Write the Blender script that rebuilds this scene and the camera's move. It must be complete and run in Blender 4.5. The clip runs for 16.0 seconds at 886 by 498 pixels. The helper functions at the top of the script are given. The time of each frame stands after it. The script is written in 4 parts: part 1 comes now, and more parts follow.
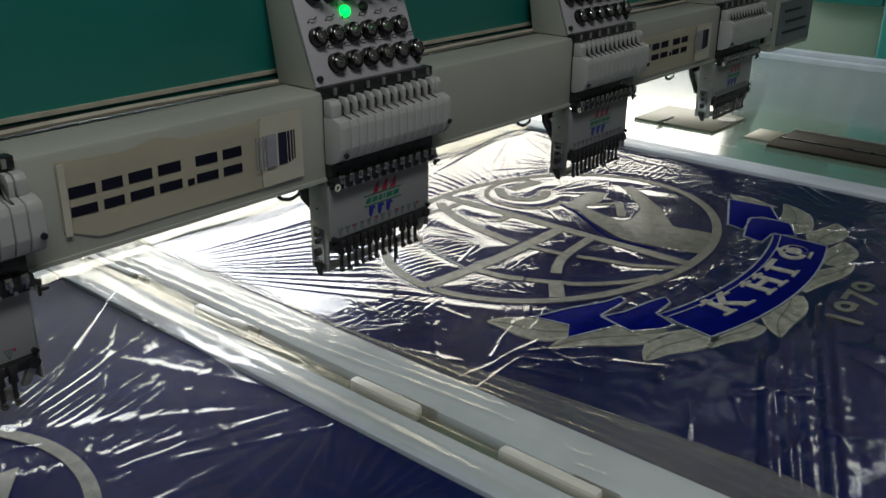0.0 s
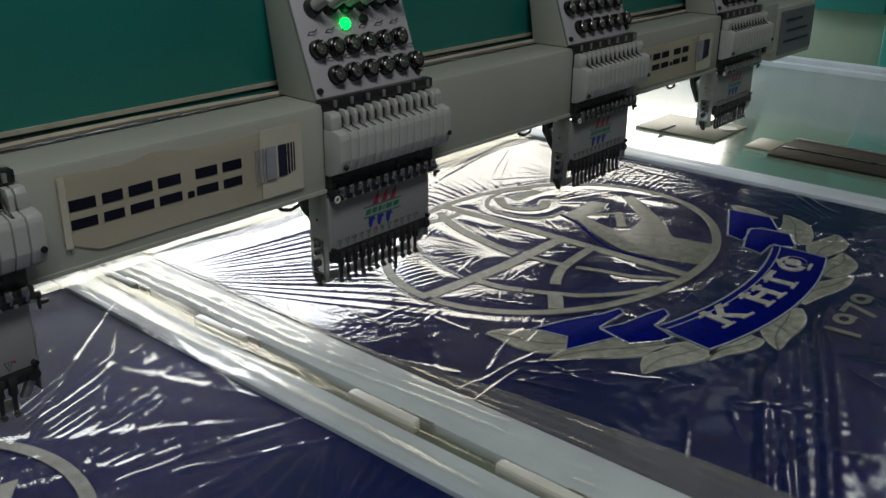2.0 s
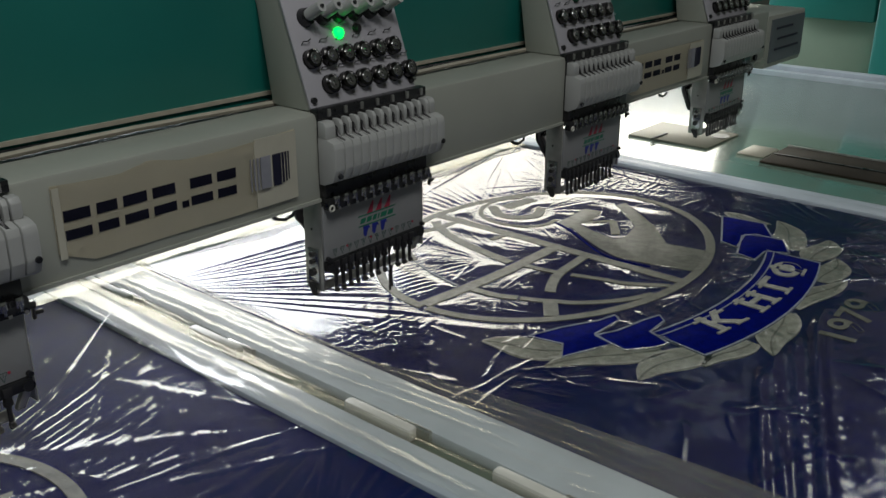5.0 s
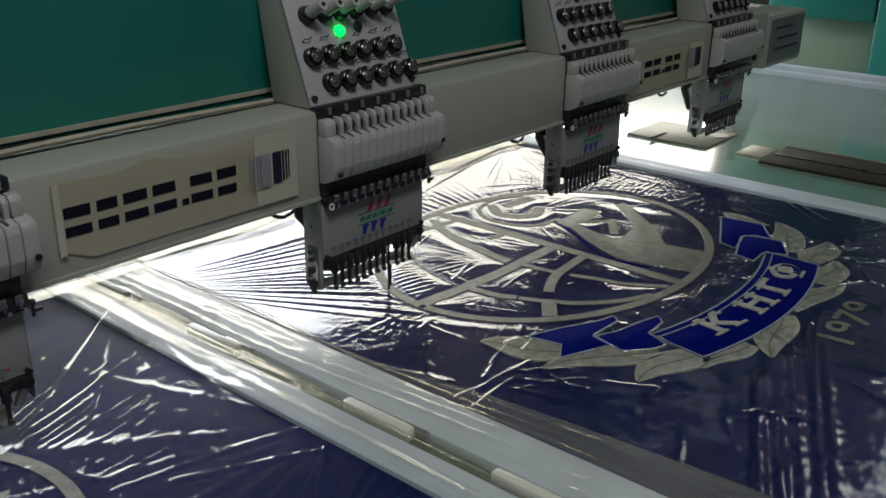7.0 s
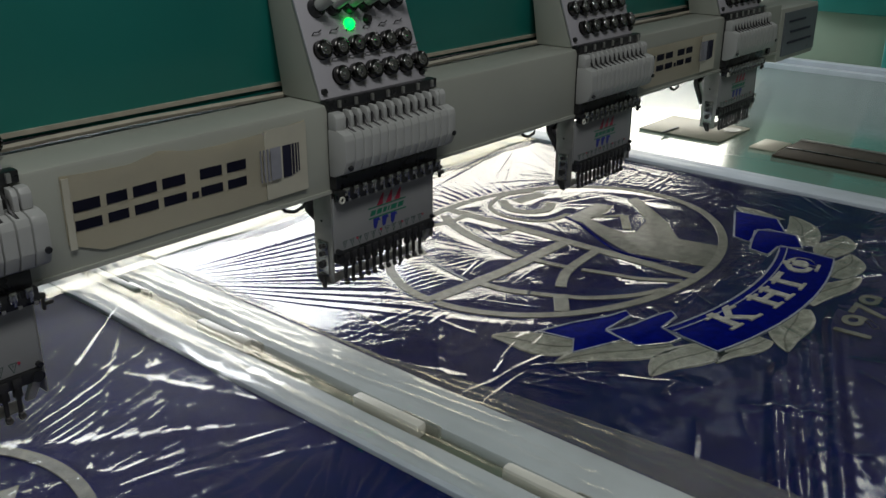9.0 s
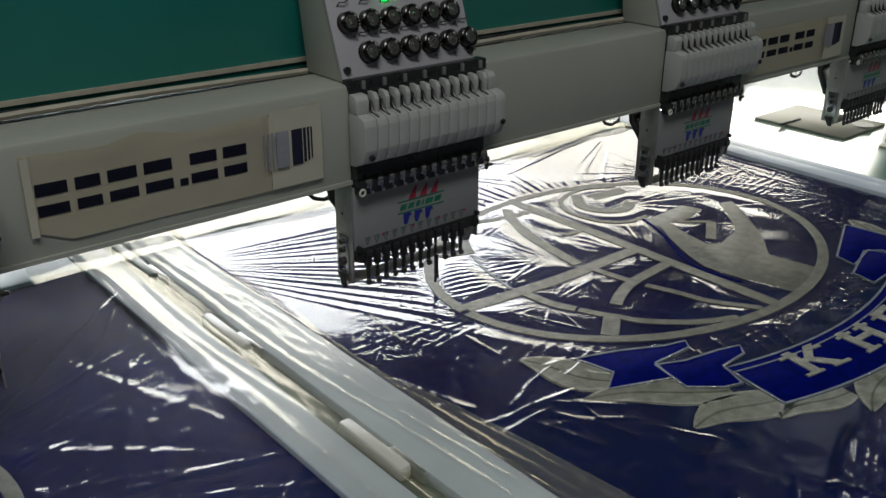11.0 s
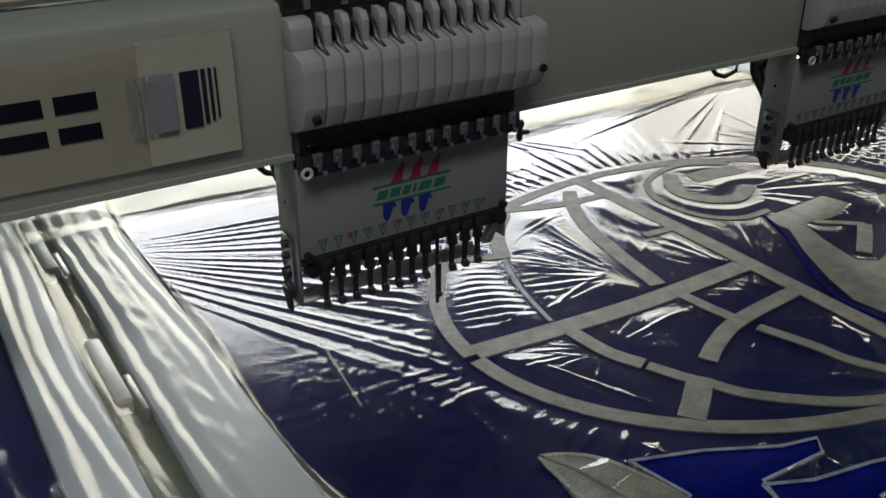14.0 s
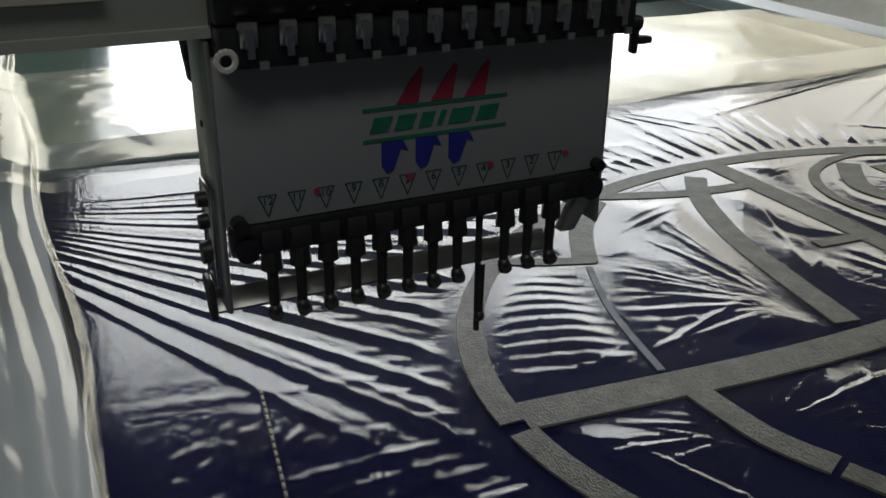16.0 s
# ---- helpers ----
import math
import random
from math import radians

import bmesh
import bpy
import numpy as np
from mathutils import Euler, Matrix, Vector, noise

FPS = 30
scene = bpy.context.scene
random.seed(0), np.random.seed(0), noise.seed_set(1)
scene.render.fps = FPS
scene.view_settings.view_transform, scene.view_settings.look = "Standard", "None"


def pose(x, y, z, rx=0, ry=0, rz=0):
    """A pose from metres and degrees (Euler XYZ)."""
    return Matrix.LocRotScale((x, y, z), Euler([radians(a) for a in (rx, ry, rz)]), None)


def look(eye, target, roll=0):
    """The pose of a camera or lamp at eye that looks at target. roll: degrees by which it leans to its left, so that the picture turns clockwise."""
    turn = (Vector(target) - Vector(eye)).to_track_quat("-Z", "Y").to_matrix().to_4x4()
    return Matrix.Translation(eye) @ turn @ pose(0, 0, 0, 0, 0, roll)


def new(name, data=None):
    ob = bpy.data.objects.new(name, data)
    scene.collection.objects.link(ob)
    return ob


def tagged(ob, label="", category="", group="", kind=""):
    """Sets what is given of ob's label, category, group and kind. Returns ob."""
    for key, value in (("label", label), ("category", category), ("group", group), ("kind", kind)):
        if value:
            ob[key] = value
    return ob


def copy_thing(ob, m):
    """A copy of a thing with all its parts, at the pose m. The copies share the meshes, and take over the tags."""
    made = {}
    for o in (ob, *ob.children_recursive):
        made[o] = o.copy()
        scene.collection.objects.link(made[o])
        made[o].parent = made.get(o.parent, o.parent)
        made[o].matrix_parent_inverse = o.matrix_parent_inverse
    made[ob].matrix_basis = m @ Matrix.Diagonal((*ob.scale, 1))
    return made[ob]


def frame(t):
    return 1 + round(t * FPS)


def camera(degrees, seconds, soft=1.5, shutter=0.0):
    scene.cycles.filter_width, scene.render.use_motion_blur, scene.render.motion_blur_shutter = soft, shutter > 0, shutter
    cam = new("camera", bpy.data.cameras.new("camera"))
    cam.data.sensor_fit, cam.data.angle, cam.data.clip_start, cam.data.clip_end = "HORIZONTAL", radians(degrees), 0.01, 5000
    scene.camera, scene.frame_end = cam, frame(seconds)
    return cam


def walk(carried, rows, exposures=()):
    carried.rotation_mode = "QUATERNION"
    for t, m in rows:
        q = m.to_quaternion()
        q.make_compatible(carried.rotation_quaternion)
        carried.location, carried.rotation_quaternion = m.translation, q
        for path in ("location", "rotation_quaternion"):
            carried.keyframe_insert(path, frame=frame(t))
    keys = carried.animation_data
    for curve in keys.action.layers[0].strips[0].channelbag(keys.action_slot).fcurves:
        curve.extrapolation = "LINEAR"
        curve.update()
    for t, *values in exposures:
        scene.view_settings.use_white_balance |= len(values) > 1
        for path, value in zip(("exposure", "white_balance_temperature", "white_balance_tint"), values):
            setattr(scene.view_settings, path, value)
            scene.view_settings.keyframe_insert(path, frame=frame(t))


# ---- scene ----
cam = camera(51.0, 16.0)
PATH = [
    (0, (-0.613, -0.673, 1.321), (0.804, 0.526, 0.575), 0.4),
    (0.5, (-0.608, -0.674, 1.318), (0.811, 0.529, 0.584), -0.0),
    (1, (-0.608, -0.677, 1.323), (0.807, 0.533, 0.593), -0.0),
    (1.5, (-0.609, -0.678, 1.327), (0.805, 0.532, 0.594), 0.3),
    (2, (-0.61, -0.676, 1.33), (0.804, 0.53, 0.591), 0.5),
    (2.5, (-0.61, -0.677, 1.334), (0.803, 0.524, 0.585), 0.7),
    (3, (-0.608, -0.677, 1.333), (0.808, 0.523, 0.588), 0.6),
    (3.5, (-0.61, -0.676, 1.33), (0.814, 0.525, 0.601), 0.4),
    (4, (-0.613, -0.676, 1.328), (0.817, 0.525, 0.612), 0.2),
    (6.5, (-0.611, -0.675, 1.327), (0.817, 0.525, 0.606), 0.2),
    (7, (-0.613, -0.673, 1.331), (0.818, 0.52, 0.605), 0.7),
    (7.5, (-0.616, -0.667, 1.326), (0.821, 0.525, 0.609), 0.7),
    (8, (-0.616, -0.662, 1.326), (0.817, 0.531, 0.604), 0.7),
    (10.3, (-0.551, -0.687, 1.319), (0.784, 0.597, 0.566), -0.8),
    (10.5, (-0.524, -0.681, 1.32), (0.778, 0.63, 0.552), -0.4),
    (11, (-0.455, -0.663, 1.314), (0.734, 0.736, 0.521), 0.5),
    (11.5, (-0.404, -0.65, 1.304), (0.706, 0.815, 0.515), -0.2),
    (12, (-0.37, -0.643, 1.293), (0.692, 0.864, 0.517), -1.7),
    (12.5, (-0.32, -0.629, 1.291), (0.714, 0.884, 0.49), -2.2),
    (13, (-0.279, -0.579, 1.29), (0.734, 0.909, 0.418), -1.7),
    (13.5, (-0.241, -0.522, 1.262), (0.724, 0.971, 0.346), -1.1),
    (14, (-0.201, -0.477, 1.232), (0.759, 1.026, 0.327), 0.0),
    (14.5, (-0.158, -0.433, 1.206), (0.739, 1.109, 0.3), -0.3),
    (15, (-0.119, -0.387, 1.168), (0.75, 1.165, 0.255), -0.4),
    (15.5, (-0.085, -0.335, 1.126), (0.741, 1.281, 0.287), -0.4),
    (16, (-0.061, -0.297, 1.096), (0.731, 1.333, 0.251), 0.8),
]
EXPOSURES = [(0, -0.05), (12, -0.05), (13.5, -0.2), (14.5, -0.45), (15.2, -0.75), (16, -1.1)]
walk(cam, [(t, look(eye, target, roll)) for t, eye, target, roll in PATH], EXPOSURES)

# ---- world and light ----
world = bpy.data.worlds.new("room_air")
scene.world = world
world.use_nodes = True
world.node_tree.nodes["Background"].inputs[0].default_value = (0.55, 0.6, 0.62, 1)
world.node_tree.nodes["Background"].inputs[1].default_value = 0.02


def area_lamp(name, at, target, sx, sy, watts, colour):
    data = bpy.data.lights.new(name, "AREA")
    data.shape, data.size, data.size_y, data.energy, data.color = "RECTANGLE", sx, sy, watts, colour
    ob = new(name, data)
    ob.matrix_world = look(at, target)
    return ob


# daylight in the opening of the long workshop window behind the machine, brighter over the first two panes
area_lamp("window_daylight", (1.45, 2.62, 1.72), (1.40, 0.0, 1.2), 2.5, 1.5, 94, (0.95, 0.98, 1.0))
# added dimmer, warmer stretch, tuned for the reflections; its panes are equally clear
area_lamp("window_daylight_dim", (5.22, 2.62, 1.72), (5.12, 0.0, 1.2), 4.95, 1.5, 102, (1.0, 0.965, 0.86))
# ceiling panels of the workshop
area_lamp("ceiling_light_front", (-0.7, -1.15, 2.9), (-0.6, -0.9, 0), 1.2, 0.5, 21, (0.955, 0.98, 0.955))
area_lamp("ceiling_light_side", (3.2, -0.5, 2.9), (3.1, -0.5, 0), 1.2, 0.5, 9, (0.95, 1.0, 0.99))


# ---- materials ----
def mat(name, base, rough=0.5, metal=0.0, vary=0.15, scale=40.0, bump=0.05, fine=400.0, spec=0.5, second=None):
    m = bpy.data.materials.new(name)
    m.use_nodes = True
    nt = m.node_tree
    b = nt.nodes["Principled BSDF"]
    b.inputs["Roughness"].default_value = rough
    b.inputs["Metallic"].default_value = metal
    b.inputs["Specular IOR Level"].default_value = spec
    co = nt.nodes.new("ShaderNodeTexCoord")
    n1 = nt.nodes.new("ShaderNodeTexNoise")
    n1.inputs["Scale"].default_value = scale
    n1.inputs["Detail"].default_value = 5
    n2 = nt.nodes.new("ShaderNodeTexNoise")
    n2.inputs["Scale"].default_value = fine
    n2.inputs["Detail"].default_value = 3
    for n in (n1, n2):
        nt.links.new(co.outputs["Object"], n.inputs["Vector"])
    ramp = nt.nodes.new("ShaderNodeValToRGB")
    dark = second or tuple(c * (1 - vary) for c in base)
    ramp.color_ramp.elements[0].color = (*dark, 1)
    ramp.color_ramp.elements[1].color = (*[min(1, c * (1 + vary * 0.6)) for c in base], 1)
    ramp.color_ramp.elements[0].position, ramp.color_ramp.elements[1].position = 0.3, 0.7
    nt.links.new(n1.outputs["Fac"], ramp.inputs["Fac"])
    nt.links.new(ramp.outputs["Color"], b.inputs["Base Color"])
    rr = nt.nodes.new("ShaderNodeMapRange")
    rr.inputs["To Min"].default_value, rr.inputs["To Max"].default_value = max(0.02, rough - 0.08), min(1, rough + 0.1)
    nt.links.new(n1.outputs["Fac"], rr.inputs["Value"])
    nt.links.new(rr.outputs["Result"], b.inputs["Roughness"])
    if bump:
        bp = nt.nodes.new("ShaderNodeBump")
        bp.inputs["Strength"].default_value = bump
        bp.inputs["Distance"].default_value = 0.001
        nt.links.new(n2.outputs["Fac"], bp.inputs["Height"])
        nt.links.new(bp.outputs["Normal"], b.inputs["Normal"])
    return m


def glow(name, colour, strength):
    m = bpy.data.materials.new(name)
    m.use_nodes = True
    b = m.node_tree.nodes["Principled BSDF"]
    b.inputs["Base Color"].default_value = (*colour, 1)
    b.inputs["Emission Color"].default_value = (*colour, 1)
    b.inputs["Emission Strength"].default_value = strength
    return m


def thread(name, base, rough, angle, freq=1500.0, strength=0.5):
    """Embroidery: rows of shiny stitches."""
    m = mat(name, base, rough, 0.0, 0.35, 90.0, 0.0)
    nt = m.node_tree
    b = nt.nodes["Principled BSDF"]
    co = nt.nodes.new("ShaderNodeTexCoord")
    mp = nt.nodes.new("ShaderNodeMapping")
    mp.inputs["Rotation"].default_value = (0, 0, angle)
    mp.inputs["Scale"].default_value = (freq, freq * 0.45, freq)
    nz = nt.nodes.new("ShaderNodeTexNoise")
    nz.inputs["Scale"].default_value = 1.0
    nz.inputs["Detail"].default_value = 2
    bp = nt.nodes.new("ShaderNodeBump")
    bp.inputs["Strength"].default_value = strength
    bp.inputs["Distance"].default_value = 0.0015
    nt.links.new(co.outputs["Object"], mp.inputs["Vector"])
    nt.links.new(mp.outputs["Vector"], nz.inputs["Vector"])
    nt.links.new(nz.outputs["Fac"], bp.inputs["Height"])
    nt.links.new(bp.outputs["Normal"], b.inputs["Normal"])
    mix = nt.nodes.new("ShaderNodeMix")
    mix.data_type, mix.blend_type = "RGBA", "MULTIPLY"
    mix.inputs[0].default_value = 0.7
    rp = nt.nodes.new("ShaderNodeValToRGB")
    rp.color_ramp.elements[0].position, rp.color_ramp.elements[1].position = 0.3, 0.62
    rp.color_ramp.elements[0].color = (0.45, 0.45, 0.42, 1)
    old = b.inputs["Base Color"].links[0].from_socket
    nt.links.new(nz.outputs["Fac"], rp.inputs["Fac"])
    nt.links.new(old, mix.inputs[6])
    nt.links.new(rp.outputs["Color"], mix.inputs[7])
    nt.links.new(mix.outputs[2], b.inputs["Base Color"])
    return m


def film_material(name, haze, low, high, rough, scale, bump, soft_share=0.0, tint=(0.8, 0.82, 0.8, 1), sheen_tint=(1, 1, 1, 1), dull_rough=0.24):
    """Clear plastic film: mostly see-through, a sharp sheen, a little milky haze."""
    m = bpy.data.materials.new(name)
    m.use_nodes = True
    nt = m.node_tree
    nt.nodes.remove(nt.nodes["Principled BSDF"])
    out = nt.nodes["Material Output"]
    tr = nt.nodes.new("ShaderNodeBsdfTransparent")
    gl = nt.nodes.new("ShaderNodeBsdfGlossy")
    df = nt.nodes.new("ShaderNodeBsdfDiffuse")
    gl.inputs["Roughness"].default_value = rough
    gl.inputs["Color"].default_value = sheen_tint
    df.inputs["Color"].default_value = tint
    a, c = nt.nodes.new("ShaderNodeMixShader"), nt.nodes.new("ShaderNodeMixShader")
    a.inputs[0].default_value = haze
    fr = nt.nodes.new("ShaderNodeFresnel")
    fr.inputs["IOR"].default_value = 1.5
    mr = nt.nodes.new("ShaderNodeMapRange")
    mr.inputs["From Min"].default_value, mr.inputs["From Max"].default_value = 0.03, 0.45
    mr.inputs["To Min"].default_value, mr.inputs["To Max"].default_value = low, high
    nt.links.new(fr.outputs[0], mr.inputs["Value"])
    co = nt.nodes.new("ShaderNodeTexCoord")
    nz = nt.nodes.new("ShaderNodeTexNoise")
    nz.inputs["Scale"].default_value, nz.inputs["Detail"].default_value = scale, 3
    nt.links.new(co.outputs["Object"], nz.inputs["Vector"])
    bp = nt.nodes.new("ShaderNodeBump")
    bp.inputs["Strength"].default_value, bp.inputs["Distance"].default_value = bump, 0.002
    nt.links.new(nz.outputs["Fac"], bp.inputs["Height"])
    dull = nt.nodes.new("ShaderNodeBsdfGlossy")
    dull.inputs["Roughness"].default_value = dull_rough
    dull.inputs["Color"].default_value = sheen_tint
    sheen = nt.nodes.new("ShaderNodeMixShader")
    sheen.inputs[0].default_value = soft_share
    nt.links.new(gl.outputs[0], sheen.inputs[1])
    nt.links.new(dull.outputs[0], sheen.inputs[2])
    for n in (gl, fr, df, dull):
        nt.links.new(bp.outputs["Normal"], n.inputs["Normal"])
    nt.links.new(tr.outputs[0], a.inputs[1])
    nt.links.new(df.outputs[0], a.inputs[2])
    nt.links.new(mr.outputs["Result"], c.inputs[0])
    nt.links.new(a.outputs[0], c.inputs[1])
    nt.links.new(sheen.outputs[0], c.inputs[2])
    nt.links.new(c.outputs[0], out.inputs["Surface"])
    return m


M_BEAM = mat("grey_paint", (0.405, 0.412, 0.365), 0.42, 0, 0.08, 6, 0.03, 300)
M_CASE = mat("pale_grey_plastic", (0.46, 0.46, 0.45), 0.4, 0, 0.06, 12, 0.02, 500)
M_PANEL = mat("lilac_grey_panel", (0.50, 0.48, 0.52), 0.4, 0, 0.06, 14, 0.02, 500)
M_PLATE = mat("ivory_plate", (0.29, 0.29, 0.295), 0.4, 0, 0.05, 10, 0.02, 500)
M_TEAL = mat("teal_paint", (0.016, 0.205, 0.175), 0.32, 0, 0.12, 4, 0.04, 120)
M_DARK = mat("dark_steel", (0.06, 0.058, 0.06), 0.38, 0.6, 0.3, 60, 0.1, 700)
M_BLACK = mat("black_plastic_and_shade", (0.02, 0.02, 0.022), 0.28, 0, 0.3, 60, 0.05, 700)
M_CHROME = mat("worn_chrome", (0.6, 0.59, 0.57), 0.22, 1.0, 0.15, 80, 0.04, 800)
M_STEEL = mat("brushed_steel", (0.5, 0.49, 0.46), 0.35, 0.8, 0.15, 60, 0.05, 800)
M_DIAL = mat("dark_chromed_dial", (0.08, 0.077, 0.075), 0.18, 1.0, 0.25, 60, 0.06, 700)
M_WHITE = mat("white_painted_bar", (0.60, 0.66, 0.73), 0.4, 0, 0.1, 18, 0.05, 200)
M_GAP = mat("dark_green_gap", (0.07, 0.11, 0.08), 0.5, 0, 0.2, 20, 0.05, 200)
M_ROD = mat("cream_plastic_rod", (0.75, 0.73, 0.66), 0.4, 0, 0.08, 30, 0.03, 300)
M_NAVY = mat("navy_satin", (0.004, 0.008, 0.15), 0.5, 0, 0.25, 30, 0.12, 900, 0.12)
M_SILVER = thread("silver_grey_thread", (0.21, 0.21, 0.175), 0.45, 0.7)
M_LEAF = thread("silver_leaf_thread", (0.40, 0.40, 0.33), 0.38, 1.9, 1200)
M_BLUE = thread("royal_blue_thread", (0.001, 0.006, 0.17), 0.7, 0.2, 1700, 0.25)
M_BLUE.node_tree.nodes["Principled BSDF"].inputs["Specular IOR Level"].default_value = 0.02
M_EDGE = thread("pale_outline_thread", (0.30, 0.33, 0.42), 0.5, 0.2, 1700, 0.3)
M_LETTER = thread("pale_letter_thread", (0.50, 0.49, 0.43), 0.45, 0.5, 900, 0.3)
M_TABLE = mat("pale_green_laminate", (0.30, 0.43, 0.35), 0.12, 0, 0.07, 3, 0.02, 150)
M_TABLE.node_tree.nodes["Principled BSDF"].inputs["Coat Weight"].default_value = 0.8
M_TABLE.node_tree.nodes["Principled BSDF"].inputs["Coat Roughness"].default_value = 0.12
M_TABLE.node_tree.nodes["Principled BSDF"].inputs["Coat IOR"].default_value = 1.7
M_BEIGE = mat("beige_metal_plate", (0.45, 0.42, 0.33), 0.4, 0.1, 0.1, 20, 0.03, 300)
M_BROWN = mat("dark_brown_rail", (0.035, 0.027, 0.018), 0.6, 0, 0.3, 30, 0.1, 300, 0.15)
M_PAPER = mat("old_paper", (0.72, 0.67, 0.54), 0.55, 0, 0.08, 9, 0.06, 250)
M_TAPE = mat("yellowed_tape", (0.54, 0.51, 0.42), 0.3, 0, 0.1, 25, 0.08, 200)
M_INK = mat("navy_ink", (0.012, 0.012, 0.035), 0.5, 0, 0.2, 60, 0.0)
M_GREYINK = mat("grey_ink", (0.28, 0.28, 0.32), 0.5, 0, 0.2, 60, 0.0)
M_TRI = mat("dark_green_ink", (0.02, 0.07, 0.06), 0.5, 0, 0.2, 60, 0.0)
M_RED = mat("red_ink", (0.42, 0.03, 0.07), 0.4, 0, 0.15, 80, 0.0)
M_GREEN = mat("green_ink", (0.015, 0.17, 0.10), 0.4, 0, 0.15, 80, 0.0)
M_BLUEINK = mat("blue_ink", (0.02, 0.03, 0.28), 0.4, 0, 0.15, 80, 0.0)
M_CABLE = mat("cream_cable", (0.45, 0.41, 0.33), 0.5, 0, 0.15, 60, 0.05, 300)
M_LABEL = mat("blue_grey_label", (0.13, 0.15, 0.17), 0.3, 0, 0.1, 20, 0.0)
M_WALL = mat("workshop_wall", (0.22, 0.25, 0.23), 0.7, 0, 0.1, 2, 0.1, 60)
M_CEIL = mat("ceiling_paint", (0.14, 0.15, 0.15), 0.8, 0, 0.1, 2, 0.1, 60)
M_GLASS = film_material("window_glass", 0.0, 0.04, 0.4, 0.02, 3, 0.0)
M_FLOOR = mat("concrete_floor", (0.25, 0.25, 0.24), 0.6, 0, 0.2, 3, 0.1, 60)
M_LED = glow("green_led_light", (0.0, 1.0, 0.09), 2.6)
M_LED_OFF = mat("unlit_green_lens", (0.02, 0.10, 0.05), 0.25, 0, 0.1, 50, 0.0)
M_PALE = mat("pale_green_panel", (0.30, 0.40, 0.30), 0.4, 0, 0.1, 4, 0.03, 100)
M_FILM = film_material("clear_film", 0.003, 0.028, 0.52, 0.095, 300, 0.07, 0.13)
M_FILM_EDGE = film_material("bunched_film", 0.10, 0.05, 0.36, 0.12, 160, 0.12, 0.42, (0.86, 0.82, 0.62, 1), (1.0, 0.94, 0.78, 1), 0.42)


# ---- mesh helpers ----
def box(bm, x0, x1, y0, y1, z0, z1, bevel=0.0):
    m = Matrix.LocRotScale(((x0 + x1) / 2, (y0 + y1) / 2, (z0 + z1) / 2), None, (x1 - x0, y1 - y0, z1 - z0))
    r = bmesh.ops.create_cube(bm, size=1, matrix=m)
    if bevel:
        es = list({e for v in r["verts"] for e in v.link_edges})
        bmesh.ops.bevel(bm, geom=es, offset=bevel, segments=2, profile=0.5, affect="EDGES")
    return bm


def boxm(x0, x1, y0, y1, z0, z1, bevel=0.0):
    return box(bmesh.new(), x0, x1, y0, y1, z0, z1, bevel)


def rod(bm, p, q, r, r2=None, seg=10):
    p, q = Vector(p), Vector(q)
    d = q - p
    m = Matrix.Translation((p + q) / 2) @ d.to_track_quat("Z", "Y").to_matrix().to_4x4()
    bmesh.ops.create_cone(bm, cap_ends=True, segments=seg, radius1=r, radius2=r if r2 is None else r2, depth=d.length, matrix=m)
    return bm


def ball(bm, p, r, seg=8):
    bmesh.ops.create_uvsphere(bm, u_segments=seg, v_segments=max(4, seg // 2 + 1), radius=r, matrix=Matrix.Translation(p))
    return bm


def tube(bm, pts, r, seg=6):
    """One continuous round tube along a line of points."""
    pts = [Vector(p) for p in pts]
    rings = []
    for i, p in enumerate(pts):
        d = (pts[min(i + 1, len(pts) - 1)] - pts[max(i - 1, 0)]).normalized()
        u = d.cross(Vector((0.31, 0.17, 0.93))).normalized()
        v = d.cross(u)
        rings.append([bm.verts.new(p + r * (u * math.cos(6.2832 * k / seg) + v * math.sin(6.2832 * k / seg))) for k in range(seg)])
    for a, b in zip(rings, rings[1:]):
        for k in range(seg):
            bm.faces.new((a[k], a[(k + 1) % seg], b[(k + 1) % seg], b[k]))
    bm.faces.new(rings[0])
    bm.faces.new(rings[-1][::-1])
    bmesh.ops.recalc_face_normals(bm, faces=bm.faces)
    return bm


def prism(bm, outline, axis, a, b, bevel=0.0):
    """Outline in the other two axes, drawn out along axis from a to b."""
    def at(u, v, w):
        return {"x": (w, u, v), "y": (u, w, v), "z": (u, v, w)}[axis]
    lo = [bm.verts.new(at(u, v, a)) for u, v in outline]
    hi = [bm.verts.new(at(u, v, b)) for u, v in outline]
    n = len(outline)
    faces = [bm.faces.new(lo), bm.faces.new(hi[::-1])]
    for i in range(n):
        faces.append(bm.faces.new((lo[i], hi[i], hi[(i + 1) % n], lo[(i + 1) % n])))
    bmesh.ops.recalc_face_normals(bm, faces=faces)
    if bevel:
        bmesh.ops.bevel(bm, geom=list({e for f in faces for e in f.edges}), offset=bevel, segments=2, profile=0.5, affect="EDGES")
    return bm


